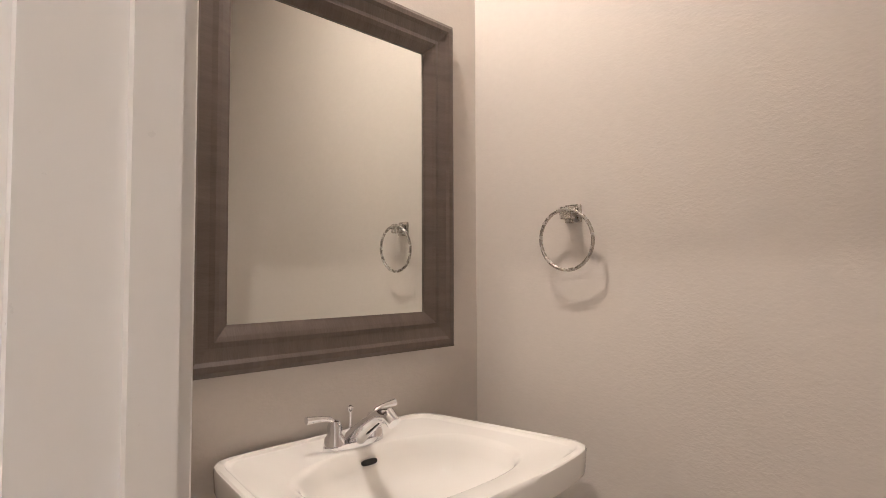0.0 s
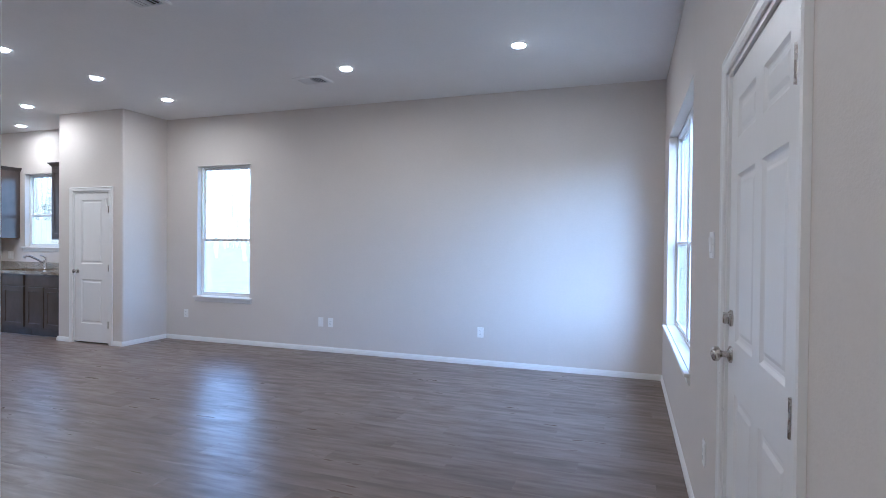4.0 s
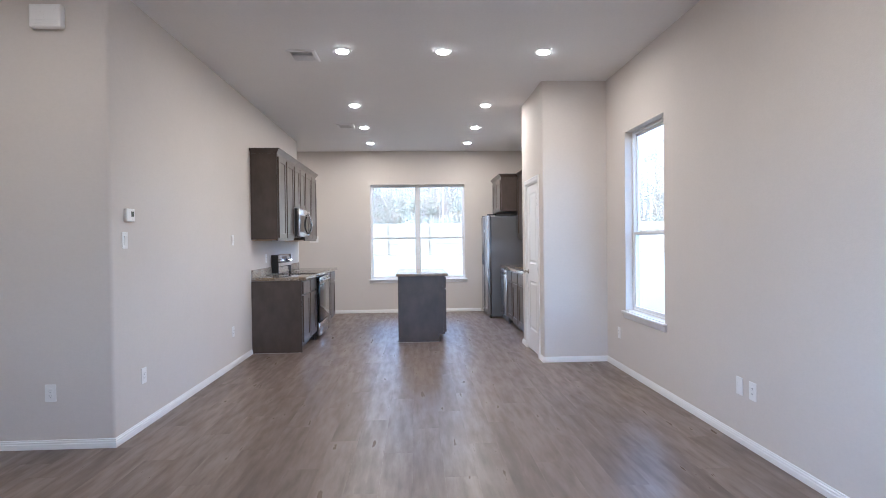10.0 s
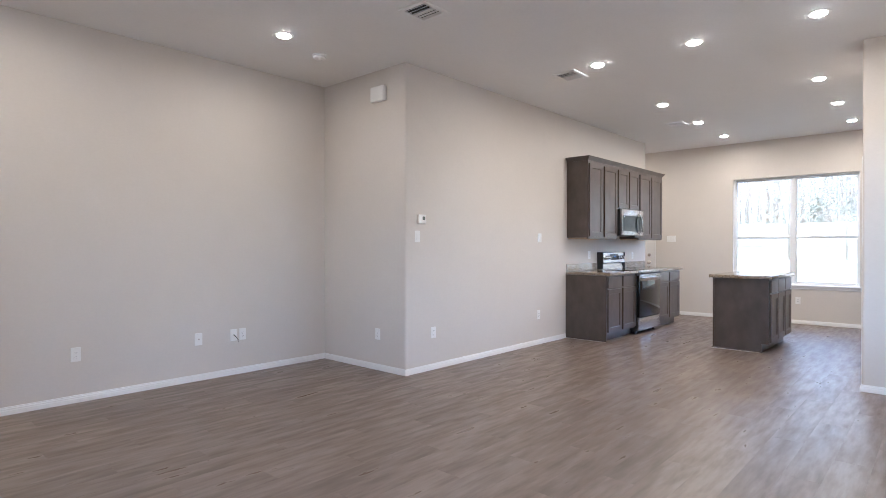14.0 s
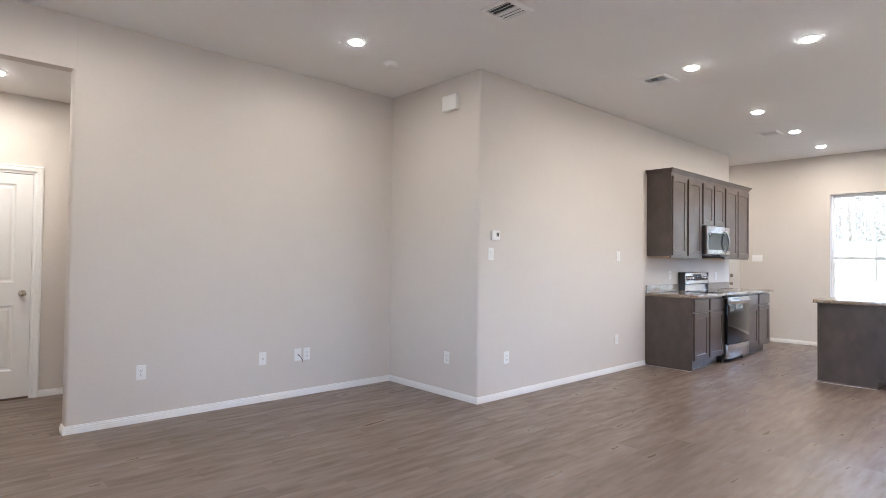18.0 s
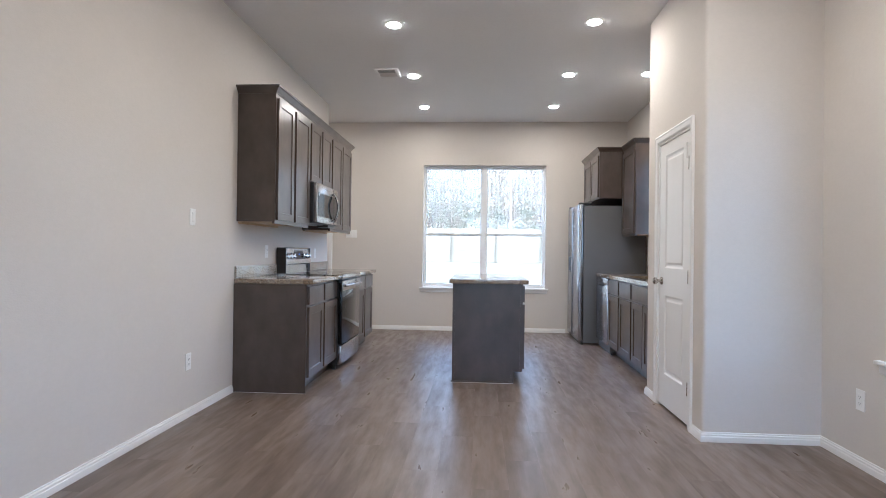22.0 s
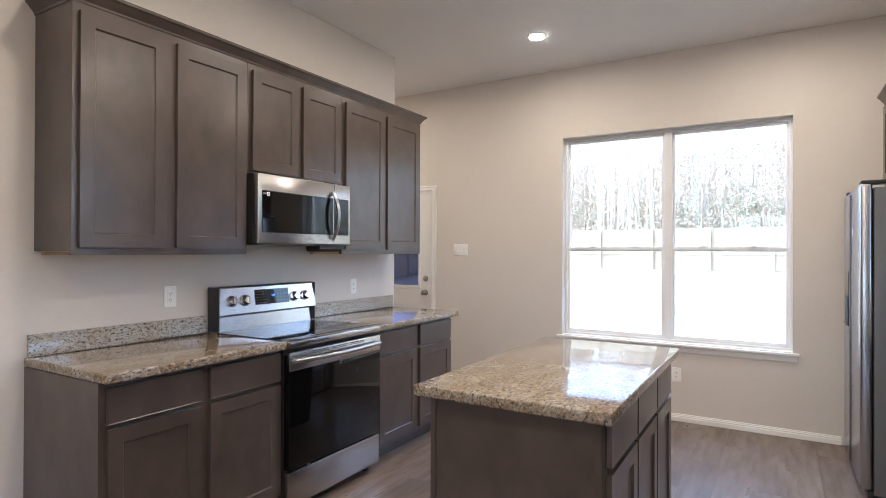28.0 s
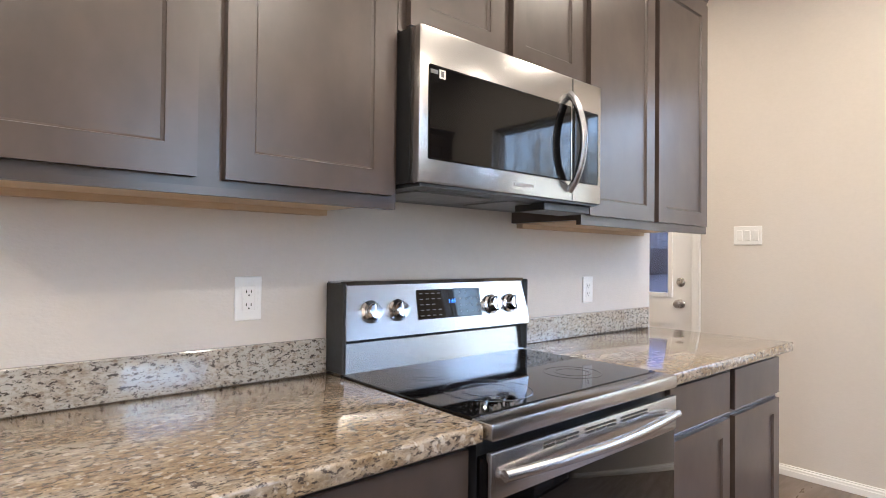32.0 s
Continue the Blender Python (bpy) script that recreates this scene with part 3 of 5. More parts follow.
# entry door: hinge at its lower-y edge, six panels, shut
_x = [(0.128, 0.404), (0.500, 0.776)]
_six = [(a, b, c, d) for a, b in _x for c, d in ((0.20, 0.850), (1.030, 1.610), (1.735, 1.870))]
door_leaf("door_1", pose(XF + 0.008, FDOOR[1] - 0.018, 0.012, rz=-90), 0.904, 1.978, _six, "white six-panel entry door, shut", 0.065, 0.042, 0.975, 0.893, True, reach=0.015)
# bathroom door, hinged at its lower-y jamb and swung back into the hall
door_leaf("door_2", pose(XF - 0.012, BDOOR[0] + 0.02, 0.012, rz=-142), 0.755, 2.02, PANELS2(0.755, 2.02), "white two-panel bathroom door, swung open into the hall", 0.69, hinge_x=0.006)
door_leaf("door_3", pose(HDOOR[1] - 0.02, YD - 0.003, 0.02, rz=180), HDOOR[1] - HDOOR[0] - 0.04, 2.005, PANELS2(HDOOR[1] - HDOOR[0] - 0.04, 2.005), "white two-panel hall door, shut", 0.635)
structure("threshold", boxes((HDOOR[0], HDOOR[1], YD - 0.06, YD - 0.002, 0.0, 0.015)), BRASSY, "dark wooden threshold under the hall door", "threshold")
door_leaf("door_4", pose(PDOOR[0] + 0.02, YP + 0.003, 0.02), 0.62, 1.963, PANELS2(0.62, 1.963), "white two-panel pantry door, shut", 0.058, hinge_x=0.616)
_b = boxes((-7.055 + 0.575, -7.055 + 0.583, YP - 0.012, YP - 0.004, 1.80, 1.905), (-7.055 + 0.560, -7.055 + 0.583, YP - 0.012, YP - 0.006, 1.895, 1.905), (-7.055 + 0.560, -7.055 + 0.565, YP - 0.012, YP - 0.006, 1.865, 1.905), bevel=0.001)
tagged(new("hinge_stop", finish("hinge_stop", _b, PLASTIC)), "small white door stop on the pantry door hinge", "door stop")
# back door with a glazed upper half
KD = thing("door_5", pose(XB - 0.010, KDOOR[0] + 0.02, 0.012, rz=90), "white half-glazed back door, shut", "door", kind="structure")
_b = boxes((0, 0.12, 0, 0.042, 0, 2.03), (0.685, 0.805, 0, 0.042, 0, 2.03), (0.12, 0.685, 0, 0.042, 0, 0.22), (0.12, 0.685, 0, 0.042, 0.80, 0.98), (0.12, 0.685, 0, 0.042, 1.90, 2.03), (0.36, 0.445, 0, 0.042, 0.22, 0.80),
           (0.12, 0.36, 0.010, 0.032, 0.22, 0.80), (0.445, 0.685, 0.010, 0.032, 0.22, 0.80), (0.16, 0.32, 0.004, 0.038, 0.26, 0.76), (0.485, 0.645, 0.004, 0.038, 0.26, 0.76))
part("leaf", _b, DOORW, KD)
_b = boxes((0.12, 0.15, -0.008, 0.0, 0.98, 1.90), (0.655, 0.685, -0.008, 0.0, 0.98, 1.90), (0.15, 0.655, -0.008, 0.0, 0.98, 1.01), (0.15, 0.655, -0.008, 0.0, 1.87, 1.90), bevel=0.002)
part("glazing_bead", _b, TRIM, KD)
_g = part("pane", boxes((0.15, 0.655, 0.018, 0.022, 1.005, 1.875)), TINTED, KD)
_g.visible_shadow = False
_b = bmesh.new()
lathe(_b, [(r, -y) for r, y in KNOB], 22, "y", (0.745, 0, 0.94))
part("door_knob", _b, NICKEL, KD, "satin nickel door knob", True)
_b = bmesh.new()
lathe(_b, [(0.0, 0), (0.030, 0.0), (0.030, -0.006), (0.022, -0.012), (0.0, -0.012)], 20, "y", (0.745, 0, 1.085))
part("deadbolt", _b, NICKEL, KD, "satin nickel deadbolt", True)


def window(name, m, w, h, units, label):
    """Local x along the wall, y outwards from the inner face, z up from the opening's foot."""
    ob = thing(name, m, label, "window", kind="structure")
    y0, y1, f = 0.075, 0.135, 0.022
    mull = 0.020
    uw = (w - mull * (units - 1)) / units
    cells = [(i * (uw + mull), i * (uw + mull) + uw) for i in range(units)]
    dims = [(0, w, y0, y1, 0, f), (0, w, y0, y1, h - f, h), (0, f, y0, y1, f, h - f), (w - f, w, y0, y1, f, h - f)]
    dims += [(a[1] - f, b[0] + f, y0, y1, f, h - f) for a, b in zip(cells, cells[1:])]
    part("window_frame", boxes(*dims, bevel=0.003), VINYL, ob)
    for a, b in cells:
        x0, x1, mid, s = a + f, b - f, h * 0.437, 0.025
        for nm, z0, z1, ya, yb in (("lower_sash", f, mid + 0.012, y0 + 0.008, y0 + 0.030), ("upper_sash", mid - 0.022, h - f, y0 + 0.032, y0 + 0.054)):
            bm = boxes((x0, x1, ya, yb, z0, z0 + s + 0.004), (x0, x1, ya, yb, z1 - s, z1), (x0, x0 + s * 0.8, ya, yb, z0 + s, z1 - s), (x1 - s * 0.8, x1, ya, yb, z0 + s, z1 - s), bevel=0.002)
            sash = part(nm, bm, VINYL, ob)
            g = part("pane", boxes((x0 + 0.015, x1 - 0.015, (ya + yb) / 2 - 0.002, (ya + yb) / 2 + 0.002, z0 + 0.02, z1 - 0.02)), GLASS, sash)
            g.visible_shadow = False
        for k in (0.28, 0.72):
            xx = x0 + (x1 - x0) * k
            part("sash_lock", boxes((xx - 0.022, xx + 0.022, y0 - 0.004, y0 + 0.02, mid + 0.013, mid + 0.024), (xx - 0.004, xx + 0.018, y0 - 0.012, y0 + 0.004, mid + 0.016, mid + 0.022), bevel=0.002), VINYL, ob)
    bm = bmesh.new()
    box(bm, -0.045, w + 0.045, -0.035, 0.0, -0.022, 0.0, 0.006, 2)
    box(bm, 0.001, w - 0.001, 0.0, y0, -0.0, 0.004)
    part("window_sill", bm, TRIM, ob, "white window sill")
    bm = bmesh.new()
    sweep(bm, [(-0.03, -0.024), (w + 0.03, -0.024)], [(0, 0.0), (0, 0.017), (-0.012, 0.015), (-0.04, 0.011), (-0.05, 0.0)], lambda u, v, o: (u, -o, v))
    part("apron", bm, TRIM, ob)
    return ob


window("window_1", pose(XF, FWIN[1], FWIN[2], rz=-90), FWIN[1] - FWIN[0], FWIN[3] - FWIN[2], 2, "white vinyl twin single-hung window beside the entry")
window("window_2", pose(AWIN[0], YL, AWIN[2]), AWIN[1] - AWIN[0], AWIN[3] - AWIN[2], 1, "white vinyl single-hung living room window")
window("window_3", pose(SWIN[0], YL, SWIN[2]), SWIN[1] - SWIN[0], SWIN[3] - SWIN[2], 1, "white vinyl window over the kitchen sink")
window("window_4", pose(XB, KWIN[0], KWIN[2], rz=90), KWIN[1] - KWIN[0], KWIN[3] - KWIN[2], 2, "white vinyl twin window in the kitchen end wall")

# ---------------------------------------------------------------- downlights, vents and small fittings


def downlight(x, y, z, watts=CAN_WATTS, size=0.13):
    ob = thing("recessed_light", pose(x, y, z), "round white recessed LED ceiling light, lit", "light", "ceiling lights")
    bm = bmesh.new()
    lathe(bm, [(0.054, 0.0), (0.081, 0.0), (0.082, -0.001), (0.079, -0.003), (0.066, -0.005), (0.054, -0.004)], 28, cap=False)
    part("trim_ring", bm, TRIM, ob, smooth=True)
    bm = bmesh.new()
    lathe(bm, [(0.055, -0.001), (0.055, -0.009), (0.049, -0.014), (0.032, -0.018), (0.0, -0.020)], 28)
    part("diffuser", bm, LED, ob, "glowing diffuser", True)
    if watts:
        la = new("downlight_lamp", bpy.data.lights.new("downlight_lamp", "AREA"))
        la.data.shape, la.data.size, la.data.energy, la.data.color, la.data.spread = "DISK", size, watts, CAN_COLOR, radians(177)
        la.matrix_world = pose(x, y, z - 0.026)
    return ob


for _x, _ys in ((-5.28, (3.10, 4.008, 4.925)), (-7.275, (2.99, 4.645)), (-8.64, (2.99, 4.65, 5.47)), (-9.945, (2.975, 4.66))):
    for _y in _ys:
        downlight(_x, _y, HZ, 0.85 if _y > 5 else CAN_WATTS)
downlight(-0.924, 1.40, HZ, 1.0)
downlight(-0.924, 4.405, HZ)
downlight(-2.785, 1.48, HZ, 1.05)
downlight(-2.64, 4.52, HZ)
downlight(-0.64, -0.36, LOW, 1.7)
downlight(-9.75, 1.05, HZ, 1.6)
downlight(0.89, 0.86, LOW, 1.1, 0.05)


def vent(x, y, z, w, d, rz=0):
    ob = thing("ceiling_vent", pose(x, y, z, rz=rz), "white slatted ceiling air vent", "vent", "ceiling vents")
    bm = bmesh.new()
    sweep(bm, [(-w / 2, -d / 2), (w / 2, -d / 2), (w / 2, d / 2), (-w / 2, d / 2)], [(0, 0), (0, -0.008), (0.008, -0.013), (0.034, -0.012), (0.036, 0)], lambda u, v, o: (u, v, o), True)
    part("vent_frame", bm, TRIM, ob)
    part("backing", boxes((-w / 2 + 0.02, w / 2 - 0.02, -d / 2 + 0.02, d / 2 - 0.02, -0.002, -0.0005)), VENTBACK, ob)
    n = int((w - 0.10) / 0.026)
    for k in range(n):
        bm = boxes((-0.0010, 0.0010, -d / 2 + 0.034, d / 2 - 0.034, -0.007, 0.007))
        shift(bm, pose(-w / 2 + 0.050 + (w - 0.10) * k / (n - 1), 0, -0.008, ry=42 if k < n / 2 else -42))
        part("slat", bm, TRIM, ob)
    part("divider", boxes((-0.006, 0.006, -d / 2 + 0.034, d / 2 - 0.034, -0.014, -0.002)), TRIM, ob)


vent(-5.40, 2.73, HZ, 0.30, 0.26)
vent(-8.515, 2.73, HZ, 0.28, 0.25)
vent(-3.163, 4.76, HZ, 0.34, 0.25)
vent(-3.222, 2.70, HZ, 0.28, 0.27)
SD = thing("smoke_detector", pose(-3.285, 1.285, HZ), "round white smoke detector on the ceiling", "smoke detector")
_b = bmesh.new()
lathe(_b, [(0.068, 0.0), (0.068, -0.010), (0.060, -0.014), (0.058, -0.030), (0.045, -0.038), (0.0, -0.040)], 30)
part("housing", _b, PLASTIC, SD, smooth=True)
_b = bmesh.new()
lathe(_b, [(0.010, -0.038), (0.010, -0.042), (0.0, -0.042)], 14)
part("test_button", _b, PLASTIC, SD)
CH = thing("door_chime", pose(XR, 1.388, 2.80, rz=90), "white plastic door chime box on the wall", "door chime")
_b = bmesh.new()
box(_b, -0.10, 0.10, -0.055, 0.0, -0.075, 0.075, 0.012, 3)
part("cover", _b, PLASTIC, CH)
part("grille", boxes(*[(-0.085, 0.085, -0.057, -0.050, z, z + 0.004) for z in (-0.055, -0.043, -0.031)]), TRIM, CH)
TH = thing("thermostat", pose(-4.168, YR, 1.533, rz=180), "white square thermostat with a small display", "thermostat")
_b = bmesh.new()
box(_b, -0.055, 0.055, -0.024, 0.0, -0.045, 0.045, 0.006, 2)
part("cover", _b, PLASTIC, TH)
part("display", boxes((0.002, 0.036, -0.0255, -0.022, -0.010, 0.026)), plain("grey_display", (0.12, 0.14, 0.13), 0.2), TH, "grey display")
part("button", boxes((0.010, 0.030, -0.0265, -0.022, -0.032, -0.022), bevel=0.001), PLASTIC, TH)


def wall_plate(m, kind, gangs=1, group="wall plates"):
    """A cover plate facing -y with its outlet or switches."""
    text = {"outlet": "white plastic wall outlet", "switch": "white plastic rocker light switch", "coax": "white plastic cable plate", "blank": "white plastic blank wall plate"}[kind]
    if gangs > 1:
        text = "white plastic %s-gang rocker switch plate" % {2: "two", 3: "three"}[gangs]
    ob = thing({"outlet": "wall_outlet", "switch": "light_switch", "coax": "cable_plate", "blank": "blank_plate"}[kind], m, text, {"outlet": "outlet", "switch": "switch"}.get(kind, "wall plate"), group)
    w = 0.072 + 0.046 * (gangs - 1)
    bm = bmesh.new()
    box(bm, -w / 2, w / 2, -0.006, 0.0, -0.0575, 0.0575, 0.003, 2)
    part("cover_plate", bm, PLASTIC, ob)
    for g in range(gangs):
        x = (g - (gangs - 1) / 2) * 0.046
        if kind == "switch":
            bm = bmesh.new()
            box(bm, x - 0.0165, x + 0.0165, -0.010, -0.004, -0.033, 0.033, 0.002)
            shift(bm, pose(0, -0.001, 0, rx=3))
            part("rocker", bm, PLASTIC, ob)
        elif kind == "outlet":
            part("receptacle", boxes((x - 0.0165, x + 0.0165, -0.0075, -0.004, -0.033, 0.033), bevel=0.001), PLASTIC, ob)
            part("slot", boxes(*[(x + s, x + s + 0.0022, -0.0082, -0.007, z - 0.004, z + 0.004) for s in (-0.0075, 0.005) for z in (-0.016, 0.018)], *[(x - 0.002, x + 0.002, -0.0082, -0.007, z - 0.002, z + 0.002) for z in (-0.026, 0.008)]), SLOT, ob, "dark socket slots")
        elif kind == "coax":
            bm = bmesh.new()
            lathe(bm, [(0.006, -0.005), (0.006, -0.016), (0.0, -0.016)], 10, "y")
            part("connector", bm, NICKEL, ob)
    return ob


N0 = YL
for _x, _k in ((-5.845, "outlet"), (-3.703, "blank"), (-3.563, "outlet"), (-1.628, "outlet")):
    wall_plate(pose(_x, N0, 0.368), _k)
for _x, _k in ((-1.525, "outlet"), (-2.519, "coax"), (-2.867, "coax"), (-2.960, "outlet")):
    wall_plate(pose(_x, YH, 0.388, rz=180), _k)
_b = bmesh.new()
tube(_b, [(-2.867, YH + 0.016, 0.388), (-2.869, YH + 0.05, 0.375), (-2.882, YH + 0.065, 0.348), (-2.887, YH + 0.055, 0.322)], 0.0035, 8)
part("cable_end", _b, SLOT, tagged(new("loose_cable"), "short black cable hanging from the wall plate", "cable"))
wall_plate(pose(XR, 1.347, 0.366, rz=90), "outlet")
wall_plate(pose(-4.35, YR, 0.378, rz=180), "outlet")
wall_plate(pose(-4.118, YR, 1.359, rz=180), "switch")
wall_plate(pose(-6.37, YR, 1.370, rz=180), "switch")
wall_plate(pose(-6.338, YR, 0.380, rz=180), "outlet")
wall_plate(pose(-7.712, YR, 1.134, rz=180), "outlet")
wall_plate(pose(-9.235, YR, 1.112, rz=180), "outlet")
wall_plate(pose(XB, 1.83, 1.402, rz=90), "switch", 3)
wall_plate(pose(XB, 3.862, 0.378, rz=90), "outlet")
wall_plate(pose(XF, 2.405, 1.378, rz=-90), "switch", 2)
wall_plate(pose(XF, 2.56, 0.42, rz=-90), "outlet")
wall_plate(pose(XF, 0.72, 0.40, rz=-90), "outlet")
wall_plate(pose(-9.66, YL, 1.11), "outlet")
wall_plate(pose(-9.40, YL, 1.11), "switch", 2)

# ---------------------------------------------------------------- kitchen: cabinets are built with the front at y = 0, facing -y
SHAKER = [(0.0015, 0.004), (0.006, 0.0085)]
RAIL = 0.058


def cab_door(name, x0, x1, z0, z1, parent, flat=False):
    bm = bmesh.new()
    w, h = x1 - x0, z1 - z0
    slab(bm, w, h, 0.019, [] if flat else [(RAIL, w - RAIL, RAIL, h - RAIL)], SHAKER, 0.0, False)
    if flat:
        bmesh.ops.remove_doubles(bm, verts=bm.verts, dist=1e-5)
        bmesh.ops.bevel(bm, geom=list(bm.edges), offset=0.002, segments=1, affect="EDGES")
    shift(bm, Matrix.Translation((x0, -0.0195, z0)))
    return part(name, bm, WOOD, parent)


def base_cabinet(m, w, doors, drawers, label, d=0.60, skirt=False):
    """doors and drawers: spans along x. The body stands on a recessed toe kick."""
    ob = thing("base_cabinet", m, label, "cabinet", "base cabinets")
    body = boxes((0, w, 0, d, 0.105, 0.874))
    part("body", body, WOOD, ob)
    part("toe_kick", boxes((0.002, w - 0.002, 0.075, d, 0.0, 0.104)), WOOD, ob)
    if skirt:
        part("end_panel", boxes((-0.005, 0.0, 0.001, d, 0.0, 0.874)), WOOD, ob)
        part("caulk_line", boxes((-0.0075, -0.005, 0.001, d, 0.0, 0.003)), PLASTIC, ob, "thin pale caulk line on the floor")
    for a, b in doors:
        cab_door("door", a, b, 0.125, 0.690, ob)
    for a, b in drawers:
        cab_door("drawer_front", a, b, 0.712, 0.856, ob, True)
    return ob


def wall_cabinet(m, w, h, doors, label, d=0.305, under=False):
    ob = thing("wall_cabinet", m, label, "cabinet", "wall cabinets")
    part("body", boxes((0, w, 0, d, 0, h)), WOOD, ob)
    if under:
        part("underside_ply", boxes((0.019, w - 0.019, 0.019, d - 0.004, -0.0025, 0.0015)), RAWWOOD, ob, "raw ply underside")
        part("bottom_rail", boxes((0.0, w, 0.0, 0.019, -0.016, 0.0)), WOOD, ob)
        part("batten", boxes((0.03, w - 0.03, d - 0.03, d, -0.018, 0.0)), RAWWOOD, ob, "raw wood batten")
    for a, b in doors:
        cab_door("door", a, b, 0.016, h - 0.040, ob)
    return ob


CROWN = [(0, 0), (0.004, 0.0), (0.006, 0.010), (0.016, 0.022), (0.030, 0.040), (0.040, 0.048), (0.042, 0.060), (0, 0.060)]


def crown(pts, z, label):
    bm = bmesh.new()
    sweep(bm, pts, CROWN, lambda u, v, o: (u, v, z + o))
    tagged(new("crown_moulding", finish("crown_moulding", bm, WOOD)), label, "moulding")


UB, UT = 1.380, 2.425
DR, UF = YR + 0.62, YR + 0.318
wall_cabinet(pose(-7.066, UF, UB, rz=180), 0.889, UT - UB, [(0.024, 0.409), (0.463, 0.868)], "grey-brown shaker wall cabinet with two tall doors", 0.316, True)
wall_cabinet(pose(-7.957, UF, 1.815, rz=180), 0.776, UT - 1.815, [(0.025, 0.370), (0.407, 0.753)], "short grey-brown shaker wall cabinet above the microwave", 0.316)
wall_cabinet(pose(-8.735, UF, UB, rz=180), 0.955, UT - UB, [(0.025, 0.458), (0.492, 0.922)], "grey-brown shaker wall cabinet beside the microwave", 0.316, True)
crown([(-7.066, YR), (-7.066, UF), (-9.69, UF), (-9.69, YR)][::-1], UT - 0.004, "grey-brown crown moulding along the range wall cabinets")
base_cabinet(pose(-7.036, DR - 0.02, 0, rz=180), 0.900, [(0.022, 0.430), (0.475, 0.892)], [(0.022, 0.430), (0.475, 0.892)], "grey-brown shaker base cabinet with two drawers and doors", 0.598, True)
base_cabinet(pose(-8.716, DR - 0.02, 0, rz=180), 0.982, [(0.052, 0.486), (0.530, 0.966)], [(0.052, 0.486), (0.530, 0.966)], "grey-brown shaker base cabinet at the counter end", 0.598)


def worktop(x0, x1, y0, y1, label):
    ob = thing("countertop", Matrix(), label, "countertop")
    bm = bmesh.new()
    box(bm, x0, x1, y0, y1, 0.876, 0.914)
    bmesh.ops.bevel(bm, geom=[e for e in bm.edges], offset=0.007, segments=3, affect="EDGES", profile=0.6)
    part("slab", bm, STONE, ob, "", True)
    return ob


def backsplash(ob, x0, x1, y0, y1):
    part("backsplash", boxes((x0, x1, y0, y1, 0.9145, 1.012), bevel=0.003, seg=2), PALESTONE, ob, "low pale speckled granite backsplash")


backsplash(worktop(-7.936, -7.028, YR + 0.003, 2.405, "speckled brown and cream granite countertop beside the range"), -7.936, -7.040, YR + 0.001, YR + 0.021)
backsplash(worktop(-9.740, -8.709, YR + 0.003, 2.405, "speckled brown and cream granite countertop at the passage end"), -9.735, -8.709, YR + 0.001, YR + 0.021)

# ---- range, front at y = 0
RG = thing("electric_range", pose(-7.940, 2.405, 0, rz=180), "stainless electric range with black glass cooktop", "range")
_w = 0.764
part("body", boxes((0.002, _w - 0.002, 0.03, 0.63, 0.05, 0.895)), BLACK, RG)
for _x in (0.03, _w - 0.06):
    for _y in (0.06, 0.55):
        part("foot", boxes((_x, _x + 0.03, _y, _y + 0.03, 0, 0.05)), BLACK, RG)
_b = bmesh.new()
box(_b, 0.0, _w, -0.008, 0.028, 0.055, 0.235, 0.006, 2)
part("storage_drawer", _b, STEELH, RG, "brushed steel storage drawer", True)
_b = bmesh.new()
box(_b, 0.0, _w, -0.012, 0.028, 0.245, 0.842, 0.005, 2)
DRR = part("oven_door", _b, BLACKGLASS, RG, "black glass oven door", True)
_b = bmesh.new()
box(_b, 0.0, _w, -0.0165, 0.0, 0.760, 0.858, 0.004, 2)
part("door_trim", _b, STEELH, DRR, "brushed steel band", True)
for _g in range(9):
    _x = 0.16 + 0.155 * (_g // 3) + 0.045 * (_g % 3)
    part("vent_slot", boxes((_x, _x + 0.038, -0.0185, -0.0155, 0.834, 0.8385), (_x, _x + 0.038, -0.0185, -0.0155, 0.843, 0.8475)), SLOT, DRR)
_b = bmesh.new()
_hx = [(0.024 + (_w - 0.048) * k / 14, -0.030 - 0.030 * math.sin(math.pi * k / 14), 0.812) for k in range(15)]
tube(_b, _hx, 0.0125, 12)
for _x in (0.034, _w - 0.034):
    tube(_b, [(_x, -0.012, 0.812), (_x, -0.036, 0.812)], 0.0105, 10)
part("handle", _b, STEELH, DRR, "bowed steel handle", True)
_b = bmesh.new()
box(_b, 0.0, _w, -0.018, 0.045, 0.879, 0.916, 0.005, 2)
part("front_rail", _b, STEELH, RG, "brushed steel rail", True)
_b = bmesh.new()
box(_b, 0.0, _w, 0.046, 0.565, 0.897, 0.917, 0.003, 1)
CT = part("cooktop", _b, BLACKGLASS, RG, "black glass cooktop")
_ring = plain("faint_burner_print", (0.009, 0.009, 0.010), 0.09, vary=0.1)
for _x, _y, _r in ((0.20, 0.19, 0.115), (0.20, 0.43, 0.08), (0.55, 0.19, 0.085), (0.55, 0.43, 0.115)):
    _b = bmesh.new()
    for _q in (_r, _r * 0.62):
        lathe(_b, [(_q, 0.9174), (_q - 0.003, 0.9176), (_q - 0.006, 0.9174)], 40, "z", (_x, _y, 0), False)
    part("burner_ring", _b, _ring, CT)
_b = bmesh.new()
sweep(_b, [(0.0, 0.0), (_w, 0.0)], [(0, 0.563), (0.095, 0.572), (0.098, 0.640), (0, 0.645)], lambda u, v, o: (u, o, 0.905 + v))
part("riser", _b, STEELH, RG, "brushed steel riser")
_b = bmesh.new()
